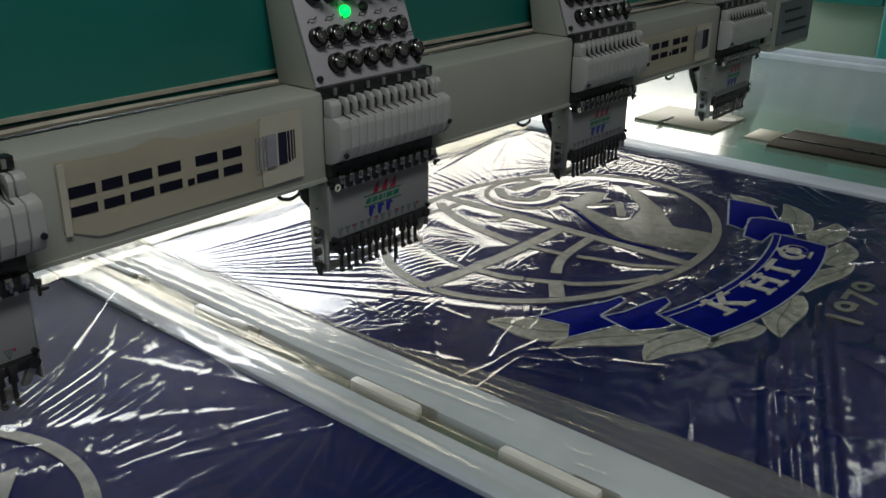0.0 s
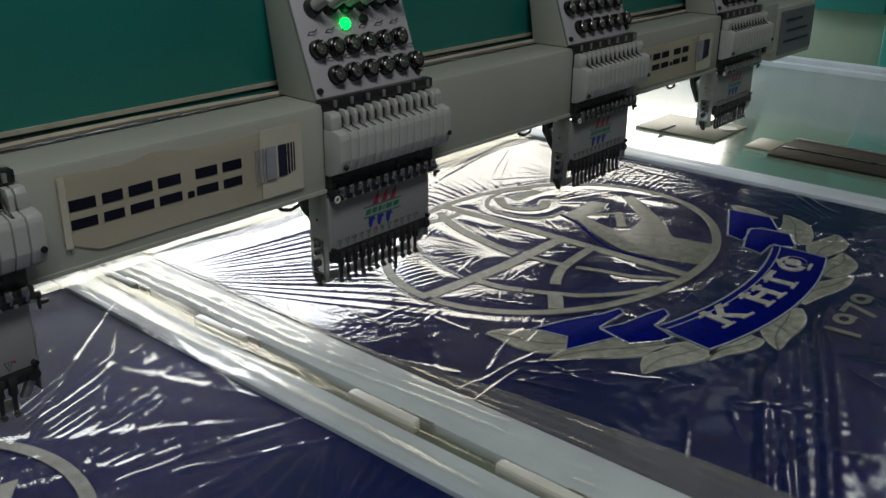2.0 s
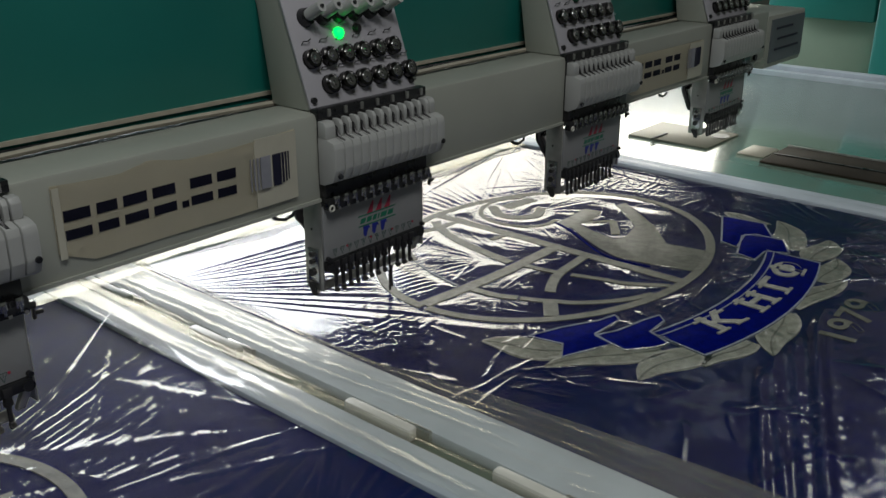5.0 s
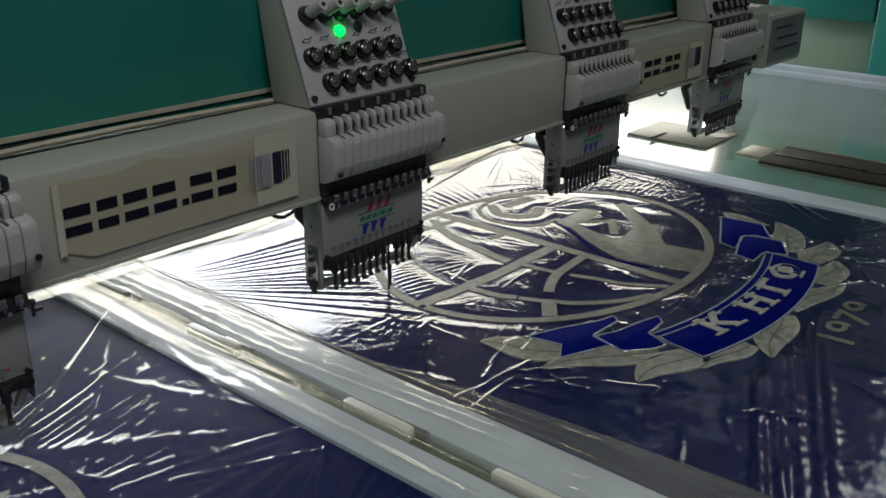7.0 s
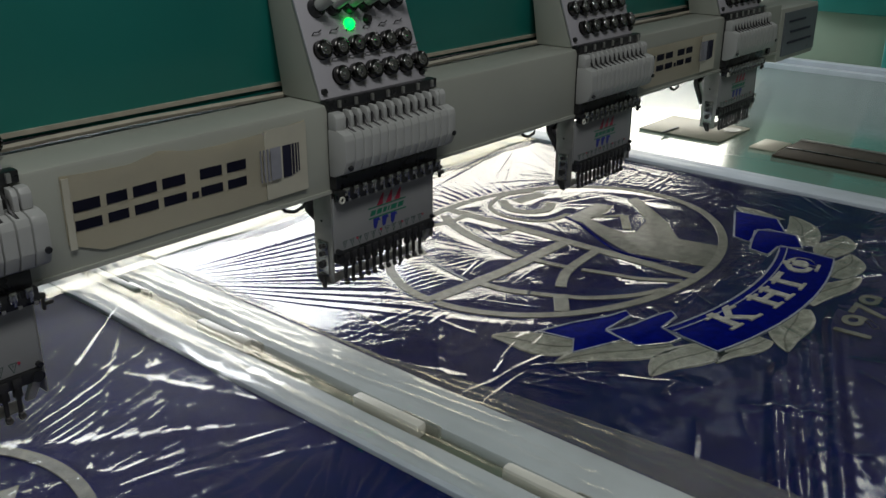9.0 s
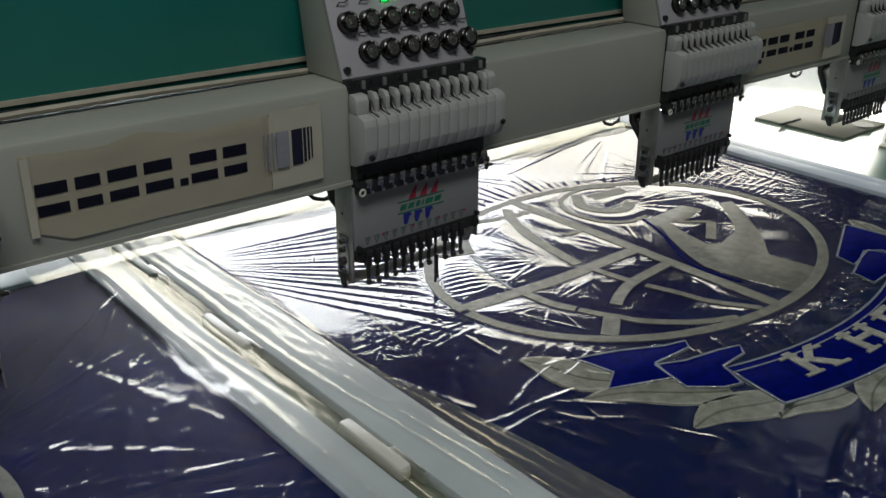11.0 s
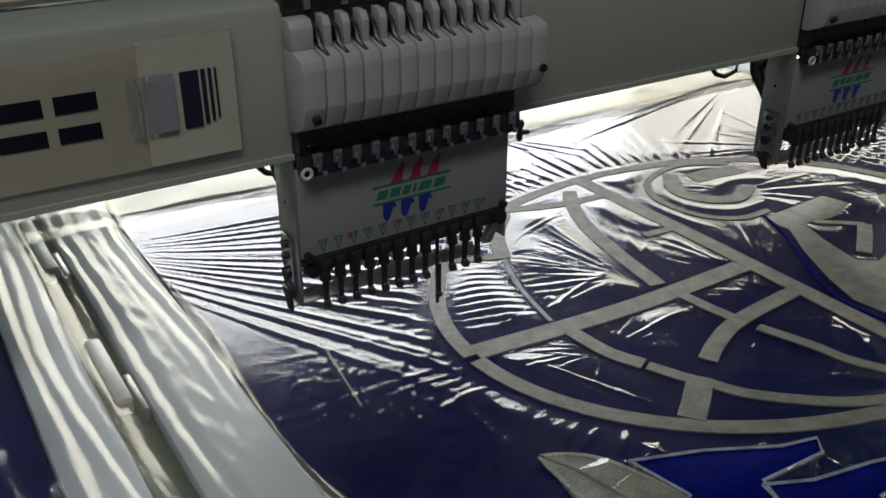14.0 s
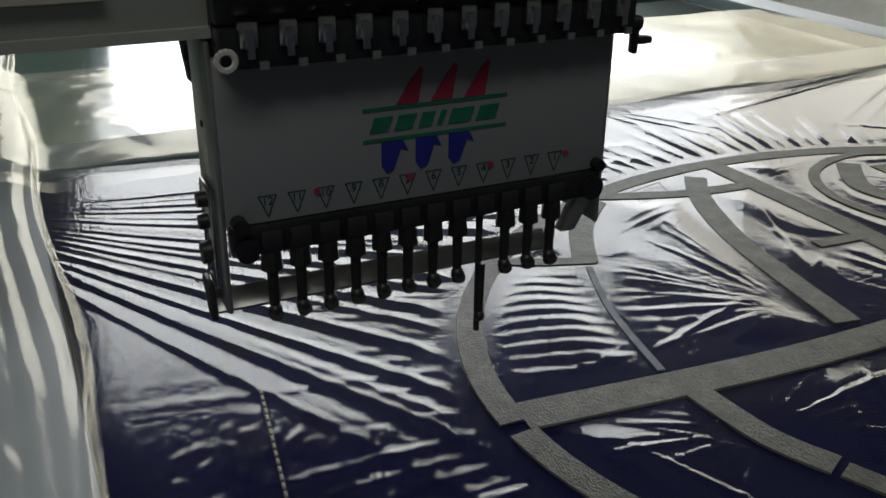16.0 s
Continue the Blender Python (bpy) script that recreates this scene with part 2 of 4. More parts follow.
def ribbon(bm, pts, width, z0, z1):
    """A flat raised band along a line of (x, y) points; width one number or one for each point."""
    n = len(pts)
    ws = width if isinstance(width, (list, tuple)) else [width] * n
    rows = []
    for i in range(n):
        a, b = Vector(pts[max(0, i - 1)]), Vector(pts[min(n - 1, i + 1)])
        d = (b - a).normalized()
        s = Vector((-d.y, d.x)) * ws[i] / 2
        p = Vector(pts[i])
        l, r = p + s, p - s
        rows.append([bm.verts.new((*l, z0)), bm.verts.new((*(p + s * 0.95), z1)), bm.verts.new((*(p - s * 0.95), z1)), bm.verts.new((*r, z0))])
    for a, b in zip(rows, rows[1:]):
        for k in range(3):
            bm.faces.new((a[k], b[k], b[k + 1], a[k + 1]))
    for r in (rows[0], rows[-1]):
        bm.faces.new(r)
    bmesh.ops.recalc_face_normals(bm, faces=bm.faces)
    return bm


def mesh_of(name, bm, material, smooth=True):
    me = bpy.data.meshes.new(name)
    bm.to_mesh(me)
    bm.free()
    me.materials.append(material)
    if smooth:
        me.shade_smooth()
        me.set_sharp_from_angle(angle=radians(38))
    return me


def part(name, bm, material, parent, label=""):
    ob = new(name, bm if isinstance(bm, bpy.types.Mesh) else mesh_of(name, bm, material))
    ob.parent = parent
    return tagged(ob, label)


def thing(name, label, category, group="", at=(0, 0, 0)):
    ob = new(name)
    ob.location = at
    ob.empty_display_size = 0.05
    return tagged(ob, label, category, group)


def single(name, bm, material, label, category, group="", kind=""):
    ob = new(name, mesh_of(name, bm, material))
    return tagged(ob, label, category, group, kind)


def letters(text, size, depth, bold=0.0):
    """A mesh of a word in the built-in font, centred on its place, lying in the xy plane."""
    cu = bpy.data.curves.new("letters", "FONT")
    cu.body, cu.size, cu.extrude, cu.offset = text, size, depth, bold
    cu.align_x, cu.align_y = "CENTER", "CENTER"
    ob = new("letters", cu)
    bpy.context.view_layer.update()
    me = bpy.data.meshes.new_from_object(ob.evaluated_get(bpy.context.evaluated_depsgraph_get()))
    bpy.data.objects.remove(ob)
    bpy.data.curves.remove(cu)
    return me


# ---- the workshop around ----
single("floor", boxm(-5, 9, -5, 5, -0.1, 0), M_FLOOR, "grey concrete workshop floor", "floor", kind="structure")
single("ceiling", boxm(-5, 9, -5, 5, 3.0, 3.1), M_CEIL, "plain grey workshop ceiling", "ceiling", kind="structure")
for nm, b in (("wall_south", (-5, 9, -5.2, -5, 0, 3)), ("wall_west", (-5.2, -5, -5, 5, 0, 3)), ("wall_east", (9, 9.2, -5, 5, 0, 3))):
    single(nm, boxm(*b), M_WALL, "plain pale grey workshop wall", "wall", kind="structure")

# north wall with one wide window
wall = single("wall_north", boxm(-5, 0.2, 2.65, 2.85, 0, 3), M_WALL, "plain pale grey workshop wall beside the window", "wall", kind="structure")
single("wall_north_end", boxm(7.75, 9, 2.65, 2.85, 0, 3), M_WALL, "plain pale grey workshop wall beside the window", "wall", kind="structure")
single("wall_north_sill", boxm(0.2, 7.75, 2.65, 2.85, 0, 0.95), M_WALL, "plain pale grey wall below the window", "wall", kind="structure")
single("wall_north_head", boxm(0.2, 7.75, 2.65, 2.85, 2.5, 3), M_WALL, "plain pale grey wall above the window", "wall", kind="structure")
win = tagged(thing("window_1", "wide white framed workshop window", "window"), kind="structure")
MULLIONS = [0.2 + 1.248 * i for i in range(7)]
for x in MULLIONS:
    part("window_frame", boxm(x, x + 0.06, 2.70, 2.76, 0.95, 2.5), M_WHITE, win)
for z in (0.95, 2.44):
    for x in MULLIONS[:-1]:
        part("window_frame", boxm(x + 0.06, x + 1.248, 2.70, 2.76, z, z + 0.06), M_WHITE, win)
for x in MULLIONS[:-1]:
    pane = part("pane", boxm(x + 0.06, x + 1.248, 2.725, 2.731, 1.01, 2.44), M_GLASS, win)
    pane.visible_shadow = False

# ---- machine table ----
TOP = 0.885
table = thing("machine_table", "pale green laminate embroidery machine table top", "table")
part("tabletop", boxm(-2.2, 1.79, -0.42, 1.2, TOP - 0.03, TOP, 0.003), M_TABLE, table)
for x in (-2.0, 1.6):
    for y in (-0.35, 1.1):
        part("leg", boxm(x - 0.04, x + 0.04, y - 0.04, y + 0.04, 0, TOP - 0.03, 0.004), M_TEAL, table)
part("edge_rail", boxm(1.79, 1.815, -0.42, 1.2, TOP - 0.03, TOP + 0.012, 0.003), M_WHITE, table, "white end rail of the table")
part("edge_rail", boxm(1.835, 1.87, -0.42, 1.2, TOP - 0.03, TOP + 0.020, 0.003), M_WHITE, table, "white end rail of the table")
part("slot_cover", boxm(0.955, 1.085, -0.42, -0.085, TOP, TOP + 0.004, 0.001), M_BROWN, table, "dark brown sliding slot cover")
part("slot_cover_lip", boxm(1.086, 1.092, -0.42, -0.085, TOP, TOP + 0.006, 0.001), M_STEEL, table)
part("slot_seam", boxm(1.014, 1.020, -0.42, -0.085, TOP + 0.0041, TOP + 0.0055, 0.0005), M_BLACK, table, "black seam of the slot cover")
part("slot_plate", boxm(0.985, 1.06, -0.080, -0.03, TOP, TOP + 0.003, 0.001), M_BEIGE, table, "small pale plate at the end of the slot")

for k in range(3):
    x = 0.9 * (k - 1)
    needle_plate = thing("needle_plate", "beige needle plate set flush in the table with round cap", "needle plate", "needle plates", (x + 0.13, 0.03, TOP))
    part("plate", boxm(-0.05, 0.09, -0.005, 0.16, 0.0, 0.003, 0.001), M_BEIGE, needle_plate)
    part("round_cap", rod(bmesh.new(), (0.045, 0.012, 0.003), (0.045, 0.012, 0.0055), 0.017, None, 24), M_ROD, needle_plate, "round cream cap")
    part("thread_cutter", boxm(-0.06, 0.0, 0.10, 0.106, 0.003, 0.005, 0.0008), M_DARK, needle_plate)

# ---- bridge, beam and lamp ----
bridge = thing("machine_bridge", "teal painted steel bridge of the embroidery machine", "machine")
part("front_cover", boxm(-2.3, 2.7, 0.088, 0.10, 1.128, 1.75, 0.003), M_TEAL, bridge)
part("lower_edge", boxm(-2.3, 2.7, 0.088, 0.125, 1.122, 1.128), M_TEAL, bridge)
part("back_cover", boxm(-2.3, 2.7, 0.125, 0.137, 1.122, 1.75, 0.003), M_TEAL, bridge)
part("top_cover", boxm(-2.3, 2.7, 0.088, 0.137, 1.75, 1.762, 0.003), M_TEAL, bridge)
part("trim_strip", boxm(-2.3, 1.14, 0.085, 0.088, 1.129, 1.133), M_CABLE, bridge, "cream strip along the lower edge")
part("column", boxm(-2.15, -1.99, 0.14, 0.42, 0, 1.122, 0.01), M_TEAL, bridge)
part("column", boxm(2.00, 2.12, -0.16, 0.052, 0, 1.122, 0.008), M_TEAL, bridge)
part("cross_bar", boxm(2.00, 2.06, 0.056, 0.34, 1.012, 1.118, 0.006), M_TEAL, bridge)
part("side_panel", boxm(2.07, 2.10, 0.056, 0.34, 0.86, 1.010, 0.004), M_PALE, bridge, "pale green side panel under the bridge")

beam = thing("head_beam", "long grey painted steel beam carrying the sewing heads", "beam")
part("beam_body", boxm(-1.6, 1.147, 0.004, 0.066, 1.031, 1.122, 0.004), M_BEAM, beam)
part("lower_lip", boxm(-1.6, 1.147, 0.0015, 0.01, 1.031, 1.0345), M_BEAM, beam)
part("top_rail", boxm(-1.6, 1.147, 0.0665, 0.0875, 1.085, 1.1195, 0.001), M_DARK, beam, "dark slot rail behind the beam")
for x, z in ((1.108, 1.080), (1.100, 1.054), (1.098, 1.042)):
    part("rubber_plug", rod(bmesh.new(), (x, 0.004, z), (x, 0.0, z), 0.006, None, 14), M_BLACK, beam, "round black plug")

for k, (y, z, r, m) in enumerate(((0.074, 1.1235, 0.0032, M_CABLE), (0.081, 1.1245, 0.0022, M_BLACK))):
    pts = [(-1.6 + 0.09 * i, y + 0.0025 * math.sin(i * 1.3 + k), z + 0.0012 * math.sin(i * 0.9 + 2 * k)) for i in range(31)]
    single("cable", tube(bmesh.new(), pts, r), m, "thin cable running along the top of the beam", "cable", "beam cables")

end_box = thing("junction_box", "grey junction box with a blue-grey label at the beam end", "box")
part("case", boxm(1.150, 1.335, 0.004, 0.20, 1.012, 1.112, 0.003), M_BEAM, end_box)
part("label_plate", boxm(1.165, 1.328, 0.001, 0.004, 1.022, 1.104), M_LABEL, end_box, "blue-grey printed label")
for i, (a, b) in enumerate(((0.02, 0.10), (0.03, 0.13), (0.02, 0.14))):
    part("print_bar", boxm(1.165 + a, 1.165 + b, -0.0005, 0.001, 1.084 - 0.02 * i, 1.088 - 0.02 * i), M_INK, end_box)


# ---- stickers on the beam ----
def make_sticker(x0, x1, z0, z1, wave):
    st = thing("paper_sticker", "wavy yellowed paper sign taped to the beam, bold dark print", "sign", "beam signs", (x0, 0, 0))
    w, n = x1 - x0, 34
    bm = bmesh.new()

    def bulge(u, v):
        return 0.0008 + wave * (0.6 + 0.4 * math.sin(u * 9 + 1)) * math.sin(math.pi * u) ** 0.5 * (0.4 + 0.6 * v * v)
    rows = []
    for j in range(7):
        v = j / 6
        rows.append([])
        for i in range(n + 1):
            u = i / n
            peak = 0.0065 * max(0, 1 - abs(u - 0.36) / 0.12) * (v > 0.9)
            dip = 0.012 * max(0, 0.12 - u) / 0.12 * (1 - v)
            zz = z0 + (z1 - z0) * v + (peak - 0.004 * (v > 0.9) * math.sin(math.pi * u) if wave > 0.001 else 0) + dip
            rows[-1].append(bm.verts.new((u * w, 0.0035 - bulge(u, v), zz)))
    for a, b in zip(rows, rows[1:]):
        for i in range(n):
            bm.faces.new((a[i], a[i + 1], b[i + 1], b[i]))
    r = bmesh.ops.solidify(bm, geom=bm.faces[:], thickness=-0.0004)
    part("paper", bm, M_PAPER, st)
    part("tape", boxm(0, 0.006, -0.0002, 0.0006, z0 + 0.008, z1 - 0.002), M_TAPE, st, "yellowed strip of tape")
    part("tape", boxm(w - 0.052, w - 0.001, -0.0002, 0.0006, z0 + 0.001, z1 - 0.001), M_TAPE, st, "yellowed strip of tape")
    # seven plain blocks where the name is printed
    def inked(xa, xb, za, zb):
        """A printed patch that lies on the wavy paper."""
        pb = bmesh.new()
        grid = [[pb.verts.new((xa + (xb - xa) * i / 6, 0.0029 - bulge((xa + (xb - xa) * i / 6) / w, (z - z0) / (z1 - z0)), z)) for i in range(7)] for z in (za, (za + zb) / 2, zb)]
        for p, q in zip(grid, grid[1:]):
            for i in range(6):
                pb.faces.new((p[i], p[i + 1], q[i + 1], q[i]))
        bmesh.ops.solidify(pb, geom=pb.faces[:], thickness=-0.0003)
        part("print_block", pb, M_INK, st)
    x, zb, zt = w * 0.03, z0 + 0.022, z0 + 0.047
    for k, cw in enumerate((0.026, 0.022, 0.026, 0.026, 0.007, 0.026, 0.024)):
        if k == 4:
            inked(x, x + cw, zb, zb + 0.006)
        else:
            inked(x, x + cw - 0.003, zb, zb + 0.0085)
            inked(x, x + cw - 0.003, zt - 0.0095, zt)
        x += cw + 0.0025
    for k, (dx, bw) in enumerate(((0, 0.010), (0.0115, 0.0022), (0.0155, 0.0016), (0.019, 0.001))):
        part("print_bar", boxm(w * 0.875 + dx, w * 0.875 + dx + bw, -0.0012, -0.0002, zb - 0.003 + k * 0.001, zt + 0.003), M_INK, st)
    for k, (dx, bw) in enumerate(((0, 0.012), (-0.004, 0.002), (-0.008, 0.0016), (-0.012, 0.001))):
        part("print_bar", boxm(w * 0.81 + dx, w * 0.81 + dx + bw, -0.003, -0.0022, zb - 0.002, zt + 0.004), M_GREYINK, st)
    return st


make_sticker(-0.281, -0.030, 1.044, 1.113, 0.004)
make_sticker(0.610, 0.868, 1.040, 1.100, 0.0008)

# ---- sewing heads ----
SLOPE = 0.36
SN = math.hypot(1, SLOPE)


def on_panel(x, v, off):
    """A place on the sloping tension panel: x, height over its foot, distance off it."""
    return Vector((x, 0.012 + SLOPE * v - off / SN, 1.123 + v + off * SLOPE / SN))


FOOT_X = [0.015 + 0.01065 * i for i in range(12)]
ACTIVE = 8


def foot_mesh():
    bm = bmesh.new()
    rod(bm, (0, 0, 0.020), (0, 0, 0.0275), 0.0042, 0.0036, 8)
    rod(bm, (0, 0, 0.004), (0, 0, 0.021), 0.0019, 0.0022, 8)
    ball(bm, (0, -0.0006, 0.003), 0.0029, 8)
    rod(bm, (0, 0, 0.0005), (0, -0.003, 0.0025), 0.0024, 0.0026, 8)
    return mesh_of("presser_foot", bm, M_DARK)


def make_head():
    h = thing("embroidery_head", "pale grey twelve-needle embroidery head hung on the beam", "embroidery head", "embroidery heads")
    W = 0.155
    prof = [(0.013, 1.1225), (0.013 + SLOPE * 0.23, 1.3525), (0.135, 1.3525), (0.086, 1.22), (0.070, 1.1225)]
    part("head_box", prism(bmesh.new(), prof, "x", 0.001, W - 0.001, 0.002), M_BEAM, h)
    bm = bmesh.new()
    prism(bm, [(0.0, 0.002), (W, 0.002), (W, 0.23), (0.0, 0.23)], "z", 0, 0.003, 0.0008)
    d = Vector((0, SLOPE, 1)).normalized()
    nrm = Vector((0, -1, SLOPE)).normalized()
    bmesh.ops.transform(bm, matrix=Matrix.Translation((0, 0.012, 1.123)) @ Matrix(((1, 0, 0, 0), (0, d.y, nrm.y, 0), (0, d.z, nrm.z, 0), (0, 0, 0, 1))), verts=bm.verts)
    panel = part("tension_panel", bm, M_PANEL, h, "lilac-grey sloping tension panel")
    # tension dials
    bm = bmesh.new()
    rod(bm, on_panel(0, 0, 0.003), on_panel(0, 0, 0.0045), 0.0100, 0.0100, 18)
    rod(bm, on_panel(0, 0, 0.0045), on_panel(0, 0, 0.0055), 0.0080, 0.0080, 18)
    rod(bm, on_panel(0, 0, 0.0055), on_panel(0, 0, 0.0105), 0.0098, 0.0096, 20)
    rod(bm, on_panel(0, 0, 0.0105), on_panel(0, 0, 0.0118), 0.0096, 0.0078, 20)
    dial = mesh_of("tension_dial", bm, M_DIAL)
    bm = bmesh.new()
    rod(bm, on_panel(0, 0, 0.0118), on_panel(0, 0, 0.0122), 0.0062, 0.0058, 16)
    rod(bm, on_panel(0, 0, 0.0122), on_panel(0, 0, 0.0145), 0.0030, 0.0022, 12)
    for a in range(7):
        an = 0.5 + a * 0.35
        p = on_panel(0.0084 * math.cos(an - 1.2), 0.0082 * math.sin(an - 1.2), 0.0116)
        ball(bm, p, 0.0008, 6)
    hub = mesh_of("dial_hub", bm, M_CHROME)
    bm = bmesh.new()
    tube(bm, [on_panel(-0.006, 0.0145, 0.003), on_panel(-0.005, 0.017, 0.006), on_panel(0, 0.0165, 0.007), on_panel(0.005, 0.0185, 0.006)], 0.0006, 6)
    guide = mesh_of("thread_guide", bm, M_DARK)
    gpin = mesh_of("guide_pin", rod(bmesh.new(), on_panel(0.006, -0.0115, 0.003), on_panel(0.006, -0.0115, 0.007), 0.0013, None, 6), M_STEEL)
    o = on_panel(0, 0, 0)
    for x0, v in ((0.032, 0.021), (0.0165, 0.047)):
        for i in range(6):
            k = part("tension_dial", dial, None, h, "black round tension dial with steel hub")
            k.location = on_panel(x0 + 0.0234 * i, v, 0) - o
            part("dial_hub", hub, None, k)
            g = part("thread_guide", guide, None, h)
            g.location = k.location
            part("guide_pin", gpin, None, h).location = k.location
    # upper pre-tension rollers
    bm = rod(bmesh.new(), on_panel(0, 0, 0.003), on_panel(0, 0, 0.010), 0.0100, 0.0085, 16)
    base = mesh_of("roller_base", bm, M_BLACK)
    bm = rod(bmesh.new(), on_panel(0, 0.001, 0.010), on_panel(0.002, 0.004, 0.030), 0.0062, 0.0058, 14)
    roller = mesh_of("roller", bm, M_CASE)
    bm = rod(bmesh.new(), on_panel(0.002, 0.004, 0.0295), on_panel(0.0021, 0.0041, 0.0315), 0.0024, 0.002, 10)
    pin = mesh_of("roller_pin", bm, M_BLACK)
    for i in range(6):
        k = part("pretension_roller", base, None, h, "pale plastic thread roller on a dark disc")
        k.location = on_panel(0.024 + 0.0225 * i, 0.086, 0) - o
        part("roller", roller, None, k)
        part("roller_pin", pin, None, k)
    part("lamp_lens", ball(bmesh.new(), on_panel(0.0625, 0.0675, 0.004), 0.0062, 14), M_LED, h, "glowing green indicator lamp")
    part("toggle_switch", rod(bmesh.new(), on_panel(0.089, 0.070, 0.003), on_panel(0.090, 0.069, 0.008), 0.0055, 0.004, 12), M_DARK, h)
    for x, v in ((0.0055, 0.009), (0.150, 0.009), (0.010, 0.115)):
        part("rubber_plug", rod(bmesh.new(), on_panel(x, v, 0.003), on_panel(x, v, 0.0065), 0.0034, 0.003, 12), M_BLACK, h)
    # dark thread rail under the panel
    part("thread_rail", boxm(0.0, 0.162, 0.000, 0.012, 1.1165, 1.1265, 0.001), M_BLACK, h)
    for i in range(7):
        x = 0.012 + 0.0232 * i
        part("rail_clip", boxm(x, x + 0.004, -0.002, 0.001, 1.118, 1.1255, 0.0006), M_STEEL, h)
    # take-up cover: twelve curved fingers
    part("back_plate", boxm(0.001, W - 0.001, 0.0005, 0.030, 1.028, 1.1165), M_DARK, h)
    low = [(0.001, 1.050), (-0.006, 1.050), (-0.019, 1.056), (-0.0235, 1.068), (-0.0235, 1.0895), (-0.0215, 1.0955), (-0.012, 1.0985), (0.001, 1.0985)]
    up = [(0.0, 1.0985), (-0.0115, 1.0985), (-0.0115, 1.1105), (-0.0085, 1.1150), (0.0, 1.1155)]
    pitch = 0.01185
    finger = bmesh.new()
    prism(finger, low, "x", 0.0007, pitch - 0.0007, 0.0005)
    prism(finger, up, "x", 0.0062, pitch - 0.0012, 0.0004)
    fm = mesh_of("cover_finger", finger, M_CASE)
    lever = bmesh.new()
    tube(lever, [(0.0024, 0.002, 1.113), (0.0028, -0.009, 1.108), (0.0030, -0.0115, 1.100), (0.0042, -0.0195, 1.0955)], 0.0015, 6)
    lm = mesh_of("take_up_lever", lever, M_DARK)
    for i in range(12):
        f = part("cover_finger", fm, None, h)
        f.location.x = 0.0125 + pitch * i
        k = part("take_up_lever", lm, None, h, "dark steel take-up lever")
        k.location.x = 0.0125 + pitch * i
    part("cover_end", prism(bmesh.new(), low, "x", -0.0015, 0.0122, 0.001), M_CASE, h)
    part("cover_end_top", prism(bmesh.new(), up, "x", -0.0015, 0.0122, 0.0008), M_CASE, h)
    part("cover_end", prism(bmesh.new(), low, "x", 0.1552, 0.168, 0.002), M_CASE, h)
    part("cover_end_top", prism(bmesh.new(), up, "x", 0.1552, 0.164, 0.0008), M_CASE, h)
    part("cover_screw", rod(bmesh.new(), (0.006, -0.0215, 1.062), (0.006, -0.024, 1.0605), 0.0028, None, 10), M_BLACK, h)
    part("cover_screw", rod(bmesh.new(), (0.164, -0.022, 1.068), (0.164, -0.025, 1.0675), 0.0028, None, 10), M_BLACK, h)
    # black strip standing in for the shade under the cover fingers
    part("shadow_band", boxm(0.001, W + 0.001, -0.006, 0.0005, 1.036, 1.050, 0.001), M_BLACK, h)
    # clip rail above the plate
    part("clip_rail", boxm(0.001, W + 0.003, -0.010, 0.0, 1.0225, 1.0355, 0.0012), M_BLACK, h)
    bm = bmesh.new()
    box(bm, -0.0032, 0.0032, -0.0135, -0.0085, 1.0295, 1.0385, 0.0012)
    box(bm, -0.0012, 0.0012, -0.015, -0.0135, 1.027, 1.036)
    cm = mesh_of("thread_clip", bm, M_CHROME)
    bm = box(bmesh.new(), -0.0015, 0.0015, -0.0112, -0.010, 1.0225, 1.0250)
    cm2 = mesh_of("clip_foot", bm, M_STEEL)
    for i in range(12):
        k = part("thread_clip", cm, None, h, "shiny steel thread clip")
        k.location.x = 0.0095 + 0.0127 * i
        k = part("clip_foot", cm2, None, h)
        k.location.x = 0.0145 + 0.0127 * i
    wing = part("wing_screw", rod(bmesh.new(), (W + 0.002, -0.004, 1.026), (W + 0.009, -0.004, 1.0245), 0.003, None, 10), M_DARK, h, "dark wing screw")
    bm = boxm(W + 0.006, W + 0.0085, -0.006, -0.002, 1.013, 1.026, 0.0008)
    box(bm, W + 0.0085, W + 0.015, -0.006, -0.002, 1.0165, 1.0195, 0.0008)
    part("wing", bm, M_DARK, wing)
    bm = bmesh.new()
    for i in range(14):
        a, b = 2 * math.pi * i / 14, 2 * math.pi * (i + 1) / 14
        rod(bm, (0.002 + 0.0030 * math.cos(a), -0.0125, 1.0265 + 0.0030 * math.sin(a)), (0.002 + 0.0030 * math.cos(b), -0.0125, 1.0265 + 0.0030 * math.sin(b)), 0.0011, None, 6)
    part("washer", bm, M_ROD, h, "white ring washer")
    # needle case
    plate = part("case_plate", boxm(0.0, W, 0.0, 0.004, 0.9655, 1.0245, 0.0006), M_PLATE, h, "ivory front plate with coloured print")
    part("side_plate", boxm(-0.0018, 0.0, 0.001, 0.028, 0.9315, 1.030, 0.0005), M_STEEL, h)
    part("side_plate", boxm(W, W + 0.0018, 0.001, 0.028, 0.9405, 1.030, 0.0005), M_STEEL, h)
    part("side_bracket", boxm(-0.0040, -0.0018, 0.006, 0.022, 0.940, 0.978, 0.0006), M_CHROME, h)
    for z in (0.9515, 0.9635, 0.972):
        part("bolt", rod(bmesh.new(), (-0.004, 0.0145, z), (-0.0068, 0.0145, z), 0.0042 if z < 0.96 else 0.0028, None, 12), M_DARK, h)
